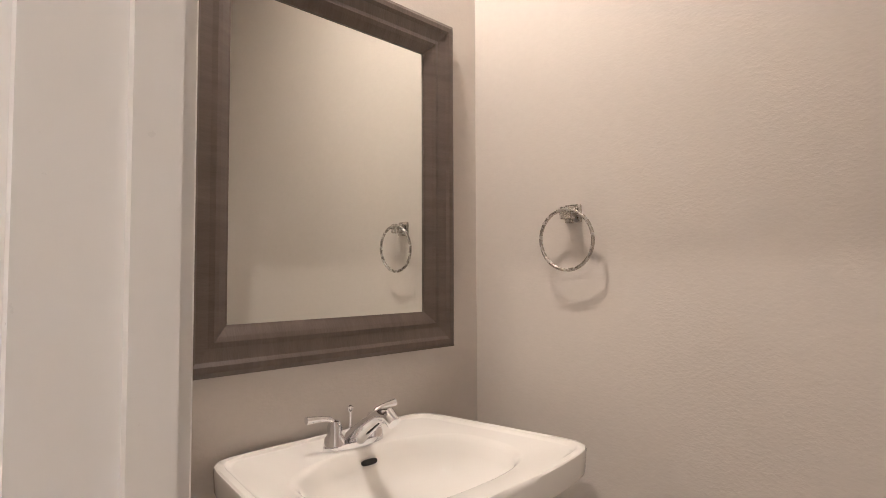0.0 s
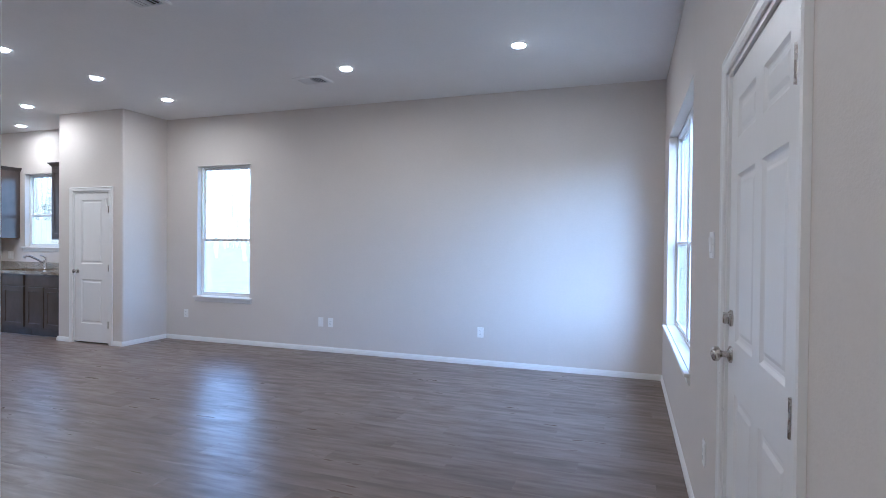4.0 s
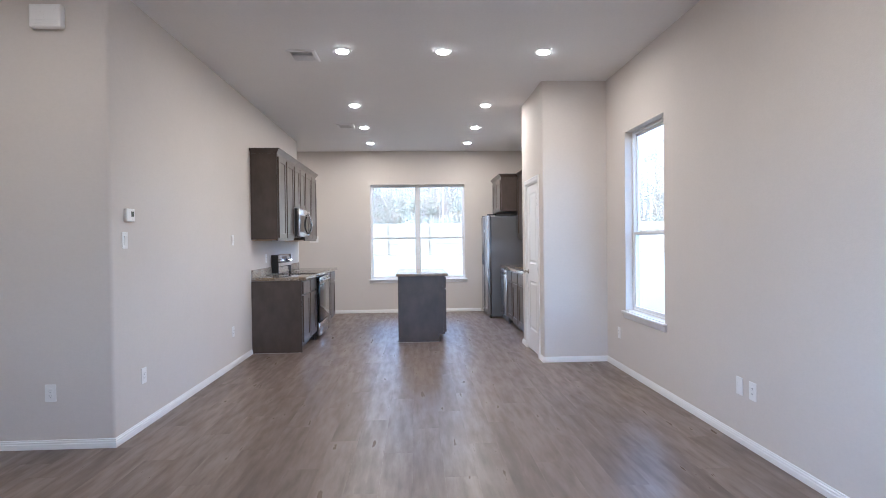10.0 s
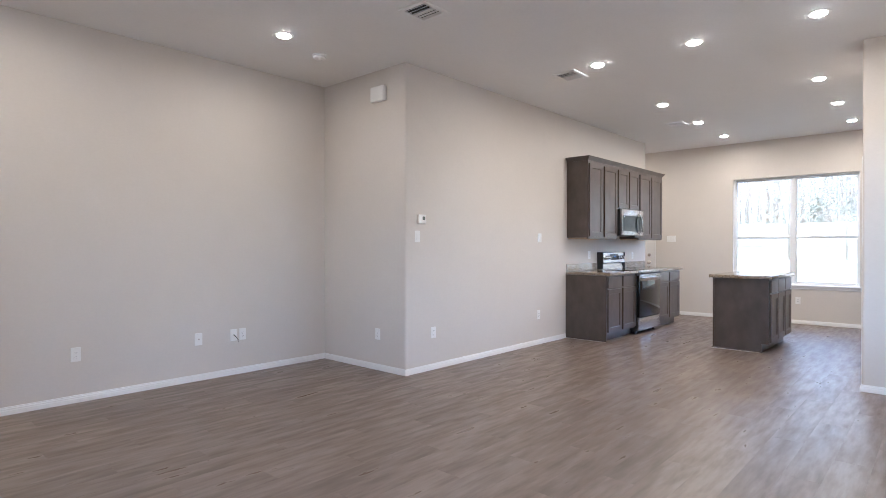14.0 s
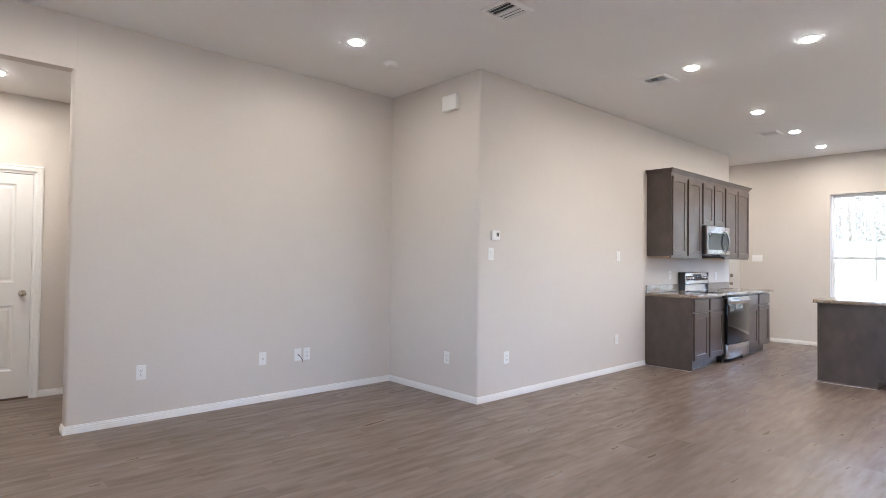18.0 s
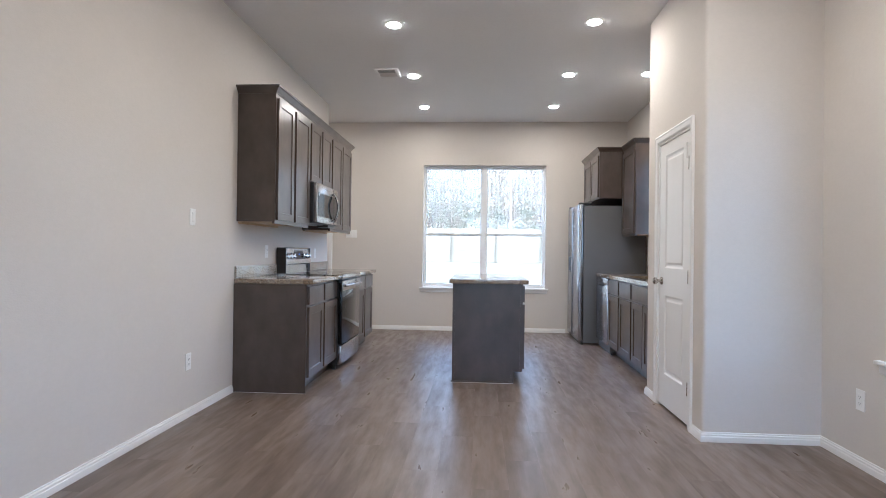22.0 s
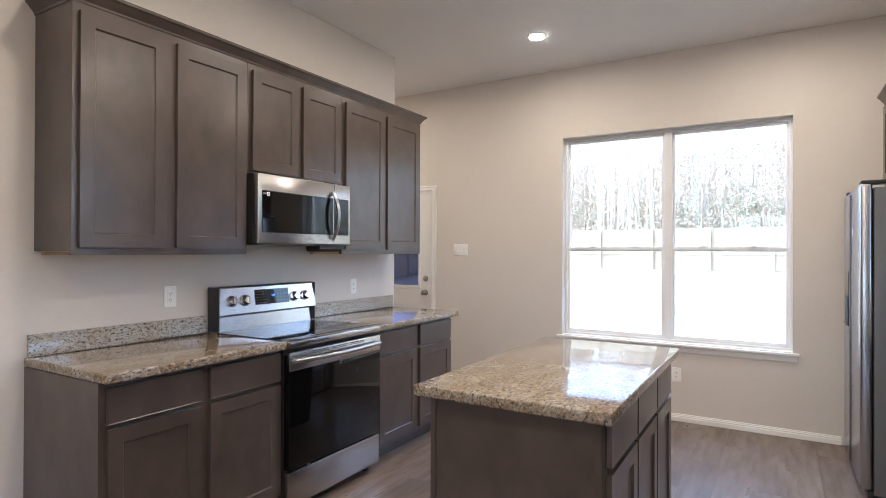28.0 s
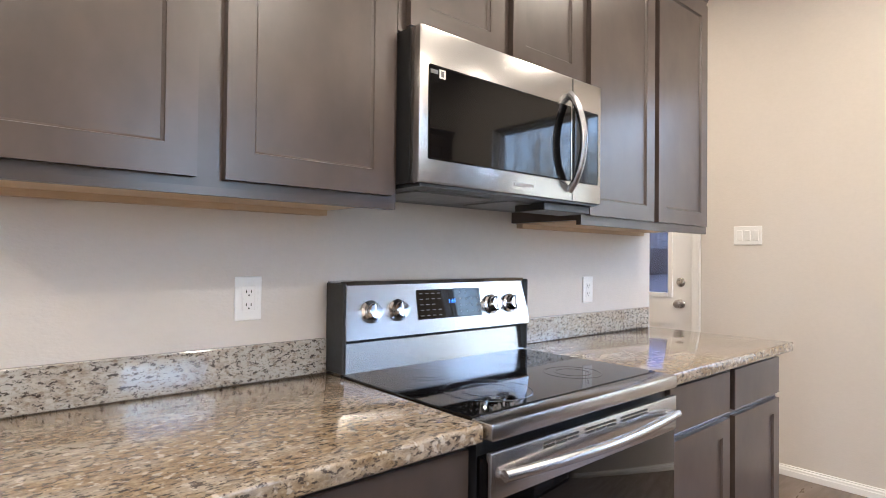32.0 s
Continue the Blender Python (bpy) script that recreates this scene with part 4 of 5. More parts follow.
sweep(_b, [(0.0, 0.0), (_w, 0.0)], [(0, 0.540), (0.004, 0.535), (0.155, 0.560), (0.166, 0.568), (0.166, 0.640), (0, 0.645)], lambda u, v, o: (u, o, 1.010 + v))
BG = part("control_panel", _b, STEELH, RG, "brushed steel control panel")
for _x in (-0.004, _w - 0.006):
    part("end_cap", boxes((_x, _x + 0.010, 0.545, 0.642, 0.92, 1.172), bevel=0.003), BLACK, RG)
_tilt = pose(0, 0.535, 1.010, rx=-9.5)
for _x in (0.085, 0.180, 0.575, 0.668):
    _b = bmesh.new()
    lathe(_b, [(0.033, 0.0), (0.033, -0.006), (0.026, -0.009), (0.024, -0.030), (0.020, -0.034), (0.0, -0.034)], 24, "y")
    box(_b, -0.0045, 0.0045, -0.038, -0.008, -0.023, 0.023, 0.002)
    shift(_b, _tilt @ Matrix.Translation((_x, -0.001, 0.080)))
    part("knob", _b, CHROME, BG, "bright metal knob", True)
_b = boxes((0.255, 0.528, -0.003, 0.002, 0.046, 0.138), bevel=0.002)
shift(_b, _tilt)
DSP = part("display", _b, BLACKGLASS, BG, "black control display")
lettering("digits", "1:45", 0.018, DIGITS, DSP, _tilt @ pose(0.398, -0.0036, 0.098, rx=90))
_print = plain("grey_print", (0.16, 0.17, 0.19), 0.5)
_keys = [(0.266 + i * 0.024, 0.013, 0.056 + j * 0.017, 0.0025) for i in range(4) for j in range(5) if (i, j) != (3, 2)]
_keys += [(0.432 + i * 0.026, 0.005, 0.060 + j * 0.021, 0.0045) for i in range(4) for j in range(4) if j < 3 or i < 2]
for _x, _kw, _z, _kh in _keys:
    _b = boxes((_x, _x + _kw, -0.0034, -0.003, _z, _z + _kh))
    shift(_b, _tilt)
    part("key_mark", _b, _print, DSP)

# ---- over-the-range microwave
MW = thing("microwave", pose(-7.960, 2.115, 1.425, rz=180), "stainless over-the-range microwave with black glass door", "microwave")
part("body", boxes((0, _w, 0.0, 0.36, 0.004, 0.385)), BLACK, MW)
_b = bmesh.new()
box(_b, 0.0, _w, -0.038, 0.0, 0.0, 0.385, 0.006, 2)
MD = part("door", _b, STEELH, MW, "brushed steel door frame", True)
part("door_window", boxes((0.028, 0.598, -0.0405, -0.036, 0.060, 0.292), bevel=0.004, seg=2), BLACKGLASS, MD, "black glass window")
part("control_strip", boxes((0.6125, 0.742, -0.0405, -0.036, 0.060, 0.292), bevel=0.004, seg=2), BLACKGLASS, MD, "black glass control strip")
part("door_seam", boxes((0.607, 0.6095, -0.0388, -0.030, 0.004, 0.381)), SLOT, MD)
_b = bmesh.new()
tube(_b, [(0.590, -0.040 - 0.052 * math.sin(math.pi * k / 14) ** 0.7, 0.030 + 0.300 * k / 14) for k in range(15)], 0.012, 10)
part("handle", _b, STEEL, MD, "bowed steel handle", True)
part("badge", boxes((0.34, 0.42, -0.0392, -0.037, 0.024, 0.033)), plain("badge_grey", (0.25, 0.25, 0.26), 0.4), MD)
part("sticker", boxes((0.060, 0.080, -0.0412, -0.0400, 0.262, 0.284)), PLASTIC, MD, "small white sticker")
part("sticker_mark", boxes((0.032, 0.056, -0.0412, -0.0400, 0.270, 0.280), (0.0655, 0.0745, -0.0416, -0.0410, 0.266, 0.280)), plain("sticker_print", (0.16, 0.16, 0.16), 0.6), MD)
part("underside", boxes((0.01, _w - 0.01, -0.03, 0.34, -0.006, 0.004)), BLACK, MW)
part("grease_filter", boxes((0.06, 0.34, 0.05, 0.25, -0.010, -0.005), (0.41, 0.69, 0.05, 0.25, -0.010, -0.005), bevel=0.002), plain("filter_mesh", (0.22, 0.22, 0.23), 0.45, 0.8, vary=0.3, scale=40), MW)
part("bracket", boxes((0.52, _w - 0.01, 0.0, 0.12, -0.030, -0.006), bevel=0.002), BLACK, MW)

# ---- island, doors towards the sink
IX0, IX1, IY0, IY1 = -7.515, -8.82, 3.468, 4.158
ISL = thing("kitchen_island", pose(IX0 - 0.085, IY1 - 0.045, 0, rz=180), "grey-brown kitchen island with doors facing the sink", "kitchen island")
_w2, _d2 = 1.19, 0.618
part("body", boxes((0.0, _w2, 0.0, _d2, 0.105, 0.874), (0.0, _w2, _d2 - 0.54, _d2, 0.0, 0.105)), WOOD, ISL)
part("end_panel", boxes((-0.006, 0.0, 0.002, _d2, 0.105, 0.874), (-0.006, 0.0, 0.076, _d2, 0.0, 0.105)), WOOD, ISL)
for _q in ((0.002, 0.024, 0.105), (_d2 - 0.02, _d2, 0.017), (0.076, 0.098, 0.017)):
    part("corner_stile", boxes((-0.0105, -0.006, _q[0], _q[1], _q[2], 0.874 if _q[0] != 0.076 else 0.105)), WOOD, ISL)
part("shoe_trim", boxes((-0.016, -0.006, 0.080, _d2 + 0.01, 0.0, 0.016), (-0.016, _w2, _d2, _d2 + 0.010, 0.0, 0.016), bevel=0.003), WOOD, ISL)
part("caulk_line", boxes((-0.0185, -0.016, 0.080, _d2 + 0.010, 0.0, 0.003)), PLASTIC, ISL, "thin pale caulk line on the floor")
for _a, _c in ((0.03, 0.40), (0.42, 0.79), (0.81, 1.16)):
    cab_door("door", _a, _c, 0.125, 0.690, ISL)
    cab_door("drawer_front", _a, _c, 0.712, 0.856, ISL, True)
worktop(IX1, IX0, IY0, IY1, "speckled brown and cream granite island countertop")

# ---- sink run along the north wall
SY = 5.205
for _x, _w3, _dr, _do, _lab in ((-9.105, 0.485, [(0.022, 0.463)], [(0.022, 0.463)], "grey-brown shaker base cabinet beside the dishwasher"), (-8.618, 0.485, [(0.022, 0.463)], [(0.022, 0.463)], "grey-brown shaker base cabinet with one drawer"), (-8.131, 0.765, [(0.022, 0.743)], [(0.022, 0.375), (0.390, 0.743)], "grey-brown shaker sink base with a wide false drawer")):
    base_cabinet(pose(_x, SY, 0), _w3, _do, _dr, _lab, 0.598)
DW = thing("dishwasher", pose(-9.703, SY - 0.022, 0), "stainless dishwasher under the counter", "dishwasher")
part("tub", boxes((0.004, 0.592, 0.03, 0.6, 0.02, 0.868)), STEELD, DW)
_b = bmesh.new()
box(_b, 0.003, 0.593, -0.006, 0.03, 0.115, 0.79, 0.006, 2)
part("door", _b, STEEL, DW, "brushed steel door", True)
_b = bmesh.new()
box(_b, 0.003, 0.593, -0.006, 0.03, 0.795, 0.868, 0.006, 2)
part("control_panel", _b, STEEL, DW, "brushed steel control panel", True)
part("handle_recess", boxes((0.14, 0.46, -0.008, -0.004, 0.772, 0.792)), SLOT, DW)
part("toe_panel", boxes((0.006, 0.59, 0.05, 0.06, 0.0, 0.112)), BLACK, DW)
# counter with the sink cut out
SX0, SX1, SYA, SYB = -8.87, -8.09, 5.275, 5.675
_b = bmesh.new()
for _q in ((-9.712, SX0, SY - 0.035, YL - 0.002), (SX1, XP - 0.002, SY - 0.035, YL - 0.002), (SX0, SX1, SY - 0.035, SYA), (SX0, SX1, SYB, YL - 0.002)):
    box(_b, *_q, 0.876, 0.914)
bmesh.ops.remove_doubles(_b, verts=_b.verts, dist=1e-5)
SCT = thing("countertop", Matrix(), "speckled granite countertop with an undermount sink cutout", "countertop")
part("slab", _b, STONE, SCT)
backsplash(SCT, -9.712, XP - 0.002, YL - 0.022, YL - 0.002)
SK = thing("kitchen_sink", pose(SX0, SYA, 0.875), "stainless undermount kitchen sink", "sink")
_b = bmesh.new()
_sw, _sd = SX1 - SX0, SYB - SYA
_rings = [[(-0.012, -0.012), (_sw + 0.012, -0.012), (_sw + 0.012, _sd + 0.012), (-0.012, _sd + 0.012)], [(0, 0), (_sw, 0), (_sw, _sd), (0, _sd)], [(0.015, 0.015), (_sw - 0.015, 0.015), (_sw - 0.015, _sd - 0.015), (0.015, _sd - 0.015)], [(0.06, 0.06), (_sw - 0.06, 0.06), (_sw - 0.06, _sd - 0.06), (0.06, _sd - 0.06)]]
_hs = [0.0, -0.002, -0.17, -0.205]
_vr = [[_b.verts.new((x, y, h)) for x, y in rounded(r, {0, 1, 2, 3}, 0.05, 5)] for r, h in zip(_rings, _hs)]
for _p, _q in zip(_vr, _vr[1:]):
    for _k in range(len(_p)):
        _b.faces.new((_p[_k], _p[(_k + 1) % len(_p)], _q[(_k + 1) % len(_p)], _q[_k]))
_b.faces.new(_vr[-1])
part("basin", _b, STEEL, SK, smooth=True)
_b = bmesh.new()
lathe(_b, [(0.055, -0.204), (0.045, -0.203), (0.04, -0.208), (0.0, -0.209)], 20, "z", (_sw / 2, _sd / 2, 0))
part("drain", _b, CHROME, SK, smooth=True)
KF = thing("kitchen_faucet", pose(-8.50, 5.735, 0.914), "chrome single-lever pull-out kitchen faucet", "faucet")
_b = bmesh.new()
lathe(_b, [(0.0, 0.0), (0.034, 0.0), (0.034, 0.006), (0.028, 0.012), (0.026, 0.10), (0.024, 0.135), (0.016, 0.150), (0.0, 0.153)], 24)
part("body", _b, CHROME, KF, smooth=True)
_b = bmesh.new()
tube(_b, [(0, 0, 0.085), (-0.03, -0.045, 0.115), (-0.07, -0.10, 0.16), (-0.115, -0.16, 0.20), (-0.135, -0.19, 0.205), (-0.145, -0.205, 0.190), (-0.148, -0.210, 0.165)], 0.015, 14, [0.013, 0.014, 0.015, 0.016, 0.017, 0.019, 0.019])
part("spout", _b, CHROME, KF, smooth=True)
_b = bmesh.new()
tube(_b, [(0, 0, 0.145), (0.005, 0.004, 0.17), (0.0, -0.03, 0.195), (-0.01, -0.075, 0.205)], 0.009, 10, [0.014, 0.012, 0.009, 0.008])
part("lever", _b, CHROME, KF, smooth=True)
# wall cabinets round the sink window and over the fridge
wall_cabinet(pose(-9.752, 5.507, UB), 0.562, UT - UB, [(0.026, 0.536)], "tall grey-brown shaker wall cabinet beside the fridge", 0.311, True)
wall_cabinet(pose(XB + 0.004, 5.215, 1.845), 1.052, UT - 1.845, [(0.095, 0.547), (0.570, 1.022)], "grey-brown shaker cabinet over the fridge", 0.602)
wall_cabinet(pose(-8.045, 5.507, UB), 0.678, UT - UB, [(0.026, 0.652)], "grey-brown shaker wall cabinet beside the pantry", 0.311, True)
crown([(XB, 5.215), (-9.753, 5.215), (-9.753, 5.507), (-9.19, 5.507), (-9.19, YL)][::-1], UT - 0.004, "grey-brown crown moulding over the fridge cabinets")
crown([(-8.045, YL), (-8.045, 5.507), (XP, 5.507)][::-1], UT - 0.004, "grey-brown crown moulding beside the pantry")

# ---- fridge
FR = thing("refrigerator", pose(-10.675, 4.98, 0), "stainless side-by-side refrigerator with ice dispenser", "refrigerator")
_fw, _fh = 0.868, 1.775
part("body", boxes((0.004, _fw - 0.004, 0.058, 0.83, 0.02, _fh - 0.02), bevel=0.004), STEELD, FR, "dark grey steel body")
for _nm, _a, _c in (("freezer_door", 0.0, 0.385), ("fridge_door", 0.391, _fw)):
    _b = bmesh.new()
    box(_b, _a, _c, -0.005, 0.052, 0.045, _fh, 0.012, 3)
    _d = part(_nm, _b, STEEL, FR, "brushed steel door", True)
    _x = _c - 0.030 if _nm == "freezer_door" else _a + 0.012
    part("grip", boxes((_x, _x + 0.018, -0.008, 0.004, 0.06, _fh - 0.02), bevel=0.003), plain("dark_grip", (0.08, 0.08, 0.085), 0.35, 0.6), _d)
for _q in (0.02, _fw - 0.10):
    part("hinge_cover", boxes((_q, _q + 0.08, 0.0, 0.16, _fh, _fh + 0.022), bevel=0.005), BLACK, FR)
DP = part("dispenser", boxes((0.10, 0.285, -0.008, -0.003, 0.90, 1.26), bevel=0.004), BLACKGLASS, FR, "black ice and water dispenser")
part("dispenser_niche", boxes((0.118, 0.267, -0.010, -0.0075, 0.915, 1.10)), SLOT, DP)
part("drip_tray", boxes((0.115, 0.270, -0.020, -0.0075, 0.905, 0.917), bevel=0.002), STEEL, DP)
part("sticker", boxes((0.47, 0.515, -0.0062, -0.0048, 1.49, 1.53)), PLASTIC, FR, "small white sticker")
part("badge", boxes((0.44, 0.50, -0.0065, -0.0048, 1.665, 1.69)), plain("badge_dark", (0.1, 0.1, 0.11), 0.4), FR)
part("foot_grille", boxes((0.01, _fw - 0.01, 0.03, 0.06, 0.0, 0.042)), BLACK, FR)

# ---------------------------------------------------------------- bathroom
MRX0, MRX1, MRZ0, MRZ1 = 0.630, 1.386, 1.005, 1.930
MIR = thing("framed_mirror", pose(MRX0, BY, MRZ0), "rectangular mirror in a weathered grey-brown wooden frame", "mirror")
_mw, _mh = MRX1 - MRX0, MRZ1 - MRZ0
FPROF = [(0, -0.001), (0, 0.028), (0.010, 0.034), (0.022, 0.034), (0.030, 0.028), (0.055, 0.024), (0.066, 0.026), (0.076, 0.022), (0.092, 0.012), (0.097, 0.010), (0.097, 0.002), (0.05, -0.001)]
for _nm, _pts, _mt in (("frame_rail", [(0, 0), (_mw, 0)], MFRAMEH), ("frame_stile", [(_mw, 0), (_mw, _mh)], MFRAME), ("frame_rail", [(_mw, _mh), (0, _mh)], MFRAMEH), ("frame_stile", [(0, _mh), (0, 0)], MFRAME)):
    _b = bmesh.new()
    (_ax, _az), (_cx, _cz) = _pts
    _dx, _dz = (_cx - _ax), (_cz - _az)
    _l = math.hypot(_dx, _dz)
    _dx, _dz = _dx / _l, _dz / _l
    _r1 = [_b.verts.new((_ax - _dz * s + _dx * s, -o, _az + _dx * s + _dz * s)) for s, o in ((1.04 * q, o) for q, o in FPROF)]
    _r2 = [_b.verts.new((_cx - _dz * s - _dx * s, -o, _cz + _dx * s - _dz * s)) for s, o in ((1.04 * q, o) for q, o in FPROF)]
    for _k in range(len(FPROF)):
        _j = (_k + 1) % len(FPROF)
        _b.faces.new((_r1[_k], _r1[_j], _r2[_j], _r2[_k]))
    _b.faces.new(_r1)
    _b.faces.new(_r2)
    part(_nm, _b, _mt, MIR)
part("mirror_glass", boxes((0.092, _mw - 0.092, -0.006, -0.003, 0.092, _mh - 0.092)), MIRROR, MIR, "silvered mirror glass")
TR = thing("towel_ring", pose(BX, 0.714, 1.367, rz=-90), "satin nickel towel ring on the wall", "towel ring")
_b = bmesh.new()
box(_b, -0.024, 0.024, -0.010, 0.0, -0.024, 0.024, 0.003, 2)
box(_b, -0.016, 0.016, -0.048, -0.010, -0.016, 0.016, 0.003, 2)
part("mount", _b, NICKEL, TR)
_b = bmesh.new()
_R = 0.078
tube(_b, [(_R * math.sin(2 * math.pi * k / 40), -0.042 - 0.004 * math.cos(2 * math.pi * k / 40), -0.070 + _R * math.cos(2 * math.pi * k / 40)) for k in range(41)], 0.0048, 10)
part("ring", _b, NICKEL, TR, smooth=True)

PS = thing("pedestal_sink", pose(0.986, BY, 0) @ Matrix.Diagonal((1, 1, 0.977, 1)), "white porcelain pedestal sink", "sink")


def sink_edge(u, v):
    """Plan of the sink's deck, u from -1 to 1, v from the wall (0) to the front (1)."""
    half = 0.293 + 0.066 * v
    return half * u, -0.012 - 0.485 * v - 0.035 * v * (1 - abs(u) ** 2.2)


def squircle(a, n):
    r = (abs(math.cos(a)) ** n + abs(math.sin(a)) ** n) ** (-1 / n)
    return r * math.cos(a), r * math.sin(a)


_b = bmesh.new()
_N = 96
_out, _bowl = [], []
for _k in range(_N):
    _a = 2 * math.pi * _k / _N
    _u, _v = squircle(_a, 13.0)
    _out.append(sink_edge(_u, (1 - _v) / 2))
    _u, _v = squircle(_a, 2.7)
    _bowl.append((0.228 * _u, -0.302 + 0.154 * _v))


def sink_ring(k, z, plan, cy):
    return [_b.verts.new((k * x, cy + k * (y - cy), z)) for x, y in plan]


_loft = [sink_ring(k, z, _out, cy) for k, z, cy in ((0.36, 0.722, -0.19), (0.55, 0.730, -0.20), (0.72, 0.745, -0.21), (0.86, 0.766, -0.22), (0.945, 0.789, -0.23), (0.958, 0.798, -0.23), (0.985, 0.800, -0.24), (0.993, 0.806, -0.24), (1.0, 0.848, -0.24), (0.995, 0.855, -0.24), (0.982, 0.858, -0.24), (0.945, 0.857, -0.24), (0.93, 0.8515, -0.24), (0.90, 0.850, -0.24))]
_loft += [sink_ring(k, z, _bowl, -0.302) for k, z in ((1.07, 0.850), (1.03, 0.847), (0.985, 0.836), (0.94, 0.812), (0.86, 0.785), (0.70, 0.763), (0.45, 0.752), (0.15, 0.749))]
for _p, _q in zip(_loft, _loft[1:]):
    for _k in range(_N):
        _b.faces.new((_p[_k], _p[(_k + 1) % _N], _q[(_k + 1) % _N], _q[_k]))
_b.faces.new(_loft[0])
_b.faces.new(_loft[-1])
part("basin", _b, PORCELAIN, PS, smooth=True)
_b = bmesh.new()
_rings = []
for _z, _hx, _hy in ((0.0, 0.150, 0.12), (0.03, 0.150, 0.12), (0.06, 0.130, 0.105), (0.35, 0.120, 0.10), (0.62, 0.128, 0.11), (0.735, 0.135, 0.12)):
    _rings.append([_b.verts.new((_hx * math.cos(a), -0.20 + _hy * math.sin(a), _z)) for a in (2 * math.pi * k / 28 for k in range(28))])
for _p, _q in zip(_rings, _rings[1:]):
    for _k in range(28):
        _b.faces.new((_p[_k], _p[(_k + 1) % 28], _q[(_k + 1) % 28], _q[_k]))
_b.faces.new(_rings[0])
_b.faces.new(_rings[-1])
part("pedestal", _b, PORCELAIN, PS, smooth=True)
_b = bmesh.new()
prism(_b, [(0.020 * (1 if math.cos(a) > 0 else -1) * (abs(math.cos(a)) ** 0.45), 0.0065 * math.sin(a)) for a in (2 * math.pi * (k + 0.5) / 24 for k in range(24))], -0.004, 0.004)
shift(_b, pose(0, -0.1565, 0.821, rx=72))
part("overflow_slot", _b, SLOT, PS, "dark overflow slot")
_b = bmesh.new()
tube(_b, [(-0.03, -0.13, 0.72), (-0.10, -0.12, 0.66), (-0.135, -0.11, 0.615), (-0.12, -0.09, 0.575), (-0.08, -0.05, 0.57), (-0.06, 0.0, 0.57)], 0.016, 12)
part("waste_pipe", _b, STEELD, PS, "dark waste pipe")
BF = thing("bathroom_faucet", pose(0.982, BY - 0.108, 0.832), "chrome two-handle bathroom faucet on the sink", "faucet")
_b = bmesh.new()
_pl = [(0.080 * math.cos(a) * (1 if abs(math.cos(a)) < 0.7 else 1), 0.028 * math.sin(a)) for a in (2 * math.pi * k / 32 for k in range(32))]
prism(_b, _pl, 0.0, 0.012)
bmesh.ops.bevel(_b, geom=[e for e in _b.edges if e.verts[0].co.z > 0.01 and e.verts[1].co.z > 0.01], offset=0.005, segments=2, affect="EDGES")
part("deck_plate", _b, CHROME, BF, smooth=True)
for _s in (-1, 1):
    _b = bmesh.new()
    lathe(_b, [(0.024, 0.010), (0.022, 0.022), (0.015, 0.034), (0.017, 0.046), (0.012, 0.060), (0.0, 0.064)], 20, "z", (0.052 * _s, 0, 0))
    tube(_b, [(0.052 * _s, 0, 0.054), (0.064 * _s, 0.0, 0.066), (0.085 * _s, 0.002, 0.070), (0.120 * _s, 0.004, 0.072)], 0.006, 10, [0.007, 0.006, 0.006, 0.0085])
    part("handle", _b, CHROME, BF, smooth=True)
_b = bmesh.new()
tube(_b, [(0, 0.0, 0.010), (0, -0.025, 0.032), (0, -0.060, 0.056), (0, -0.095, 0.078), (0, -0.122, 0.083), (0, -0.138, 0.070)], 0.014, 14, [0.024, 0.021, 0.018, 0.017, 0.017, 0.014])
part("spout", _b, CHROME, BF, smooth=True)
_b = bmesh.new()
tube(_b, [(0, 0.016, 0.01), (0, 0.016, 0.072)], 0.003, 8)
lathe(_b, [(0.003, 0.068), (0.007, 0.074), (0.007, 0.080), (0.0, 0.084)], 12, "z", (0, 0.016, 0))
part("lift_rod", _b, CHROME, BF, smooth=True)

TURNED = {"wall_front", "door_frame_1", "door_frame_2", "door_1", "door_2", "window_1", "baseboard", "wall_outlet", "light_switch", "wall_bath_mirror", "wall_bath_east", "wall_bath_south", "ceiling_bath", "floor_bath", "recessed_light", "downlight_lamp", "framed_mirror", "towel_ring", "pedestal_sink", "bathroom_faucet"}
for _ob in list(scene.objects):
    if _ob.parent is None and _ob.name.split(".")[0] in TURNED:
        _far = max(v.co.x for v in _ob.data.vertices) if _ob.type == "MESH" else _ob.matrix_world.translation.x
        if _ob.name.startswith("baseboard"):
            _far = min(v.co.x for v in _ob.data.vertices) + 0.03
        if _far >= XF - 0.01 or _ob.name in TURNED and _ob.name.startswith(("door_", "window_", "wall_front")):
            _ob.matrix_world = SKEW @ _ob.matrix_world

# ---------------------------------------------------------------- outside
_b = bmesh.new()
_gx = [-2500, -300, -90, -60, -45, -36, -30, -24, -18, -14, -11.2, -8, -4, 1, 4, 10, 20, 60, 300, 2500]
_gy = [-2500, -300, -60, -25, -12, -5, 0, 3, 6.5, 9, 14, 20, 40, 90, 300, 2500]


def ground_z(x, y):
    back = min(1.0, max(0.0, (-13 - x) / 20.0))
    return -0.30 + 0.92 * back * back * (3 - 2 * back)


_gv = [[_b.verts.new((x, y, ground_z(x, y))) for y in _gy] for x in _gx]
for _i in range(len(_gx) - 1):
    for _j in range(len(_gy) - 1):
        _b.faces.new((_gv[_i][_j], _gv[_i + 1][_j], _gv[_i + 1][_j + 1], _gv[_i][_j + 1]))
structure("ground", _b, DUST, "pale dry winter grass and leaves", "ground")


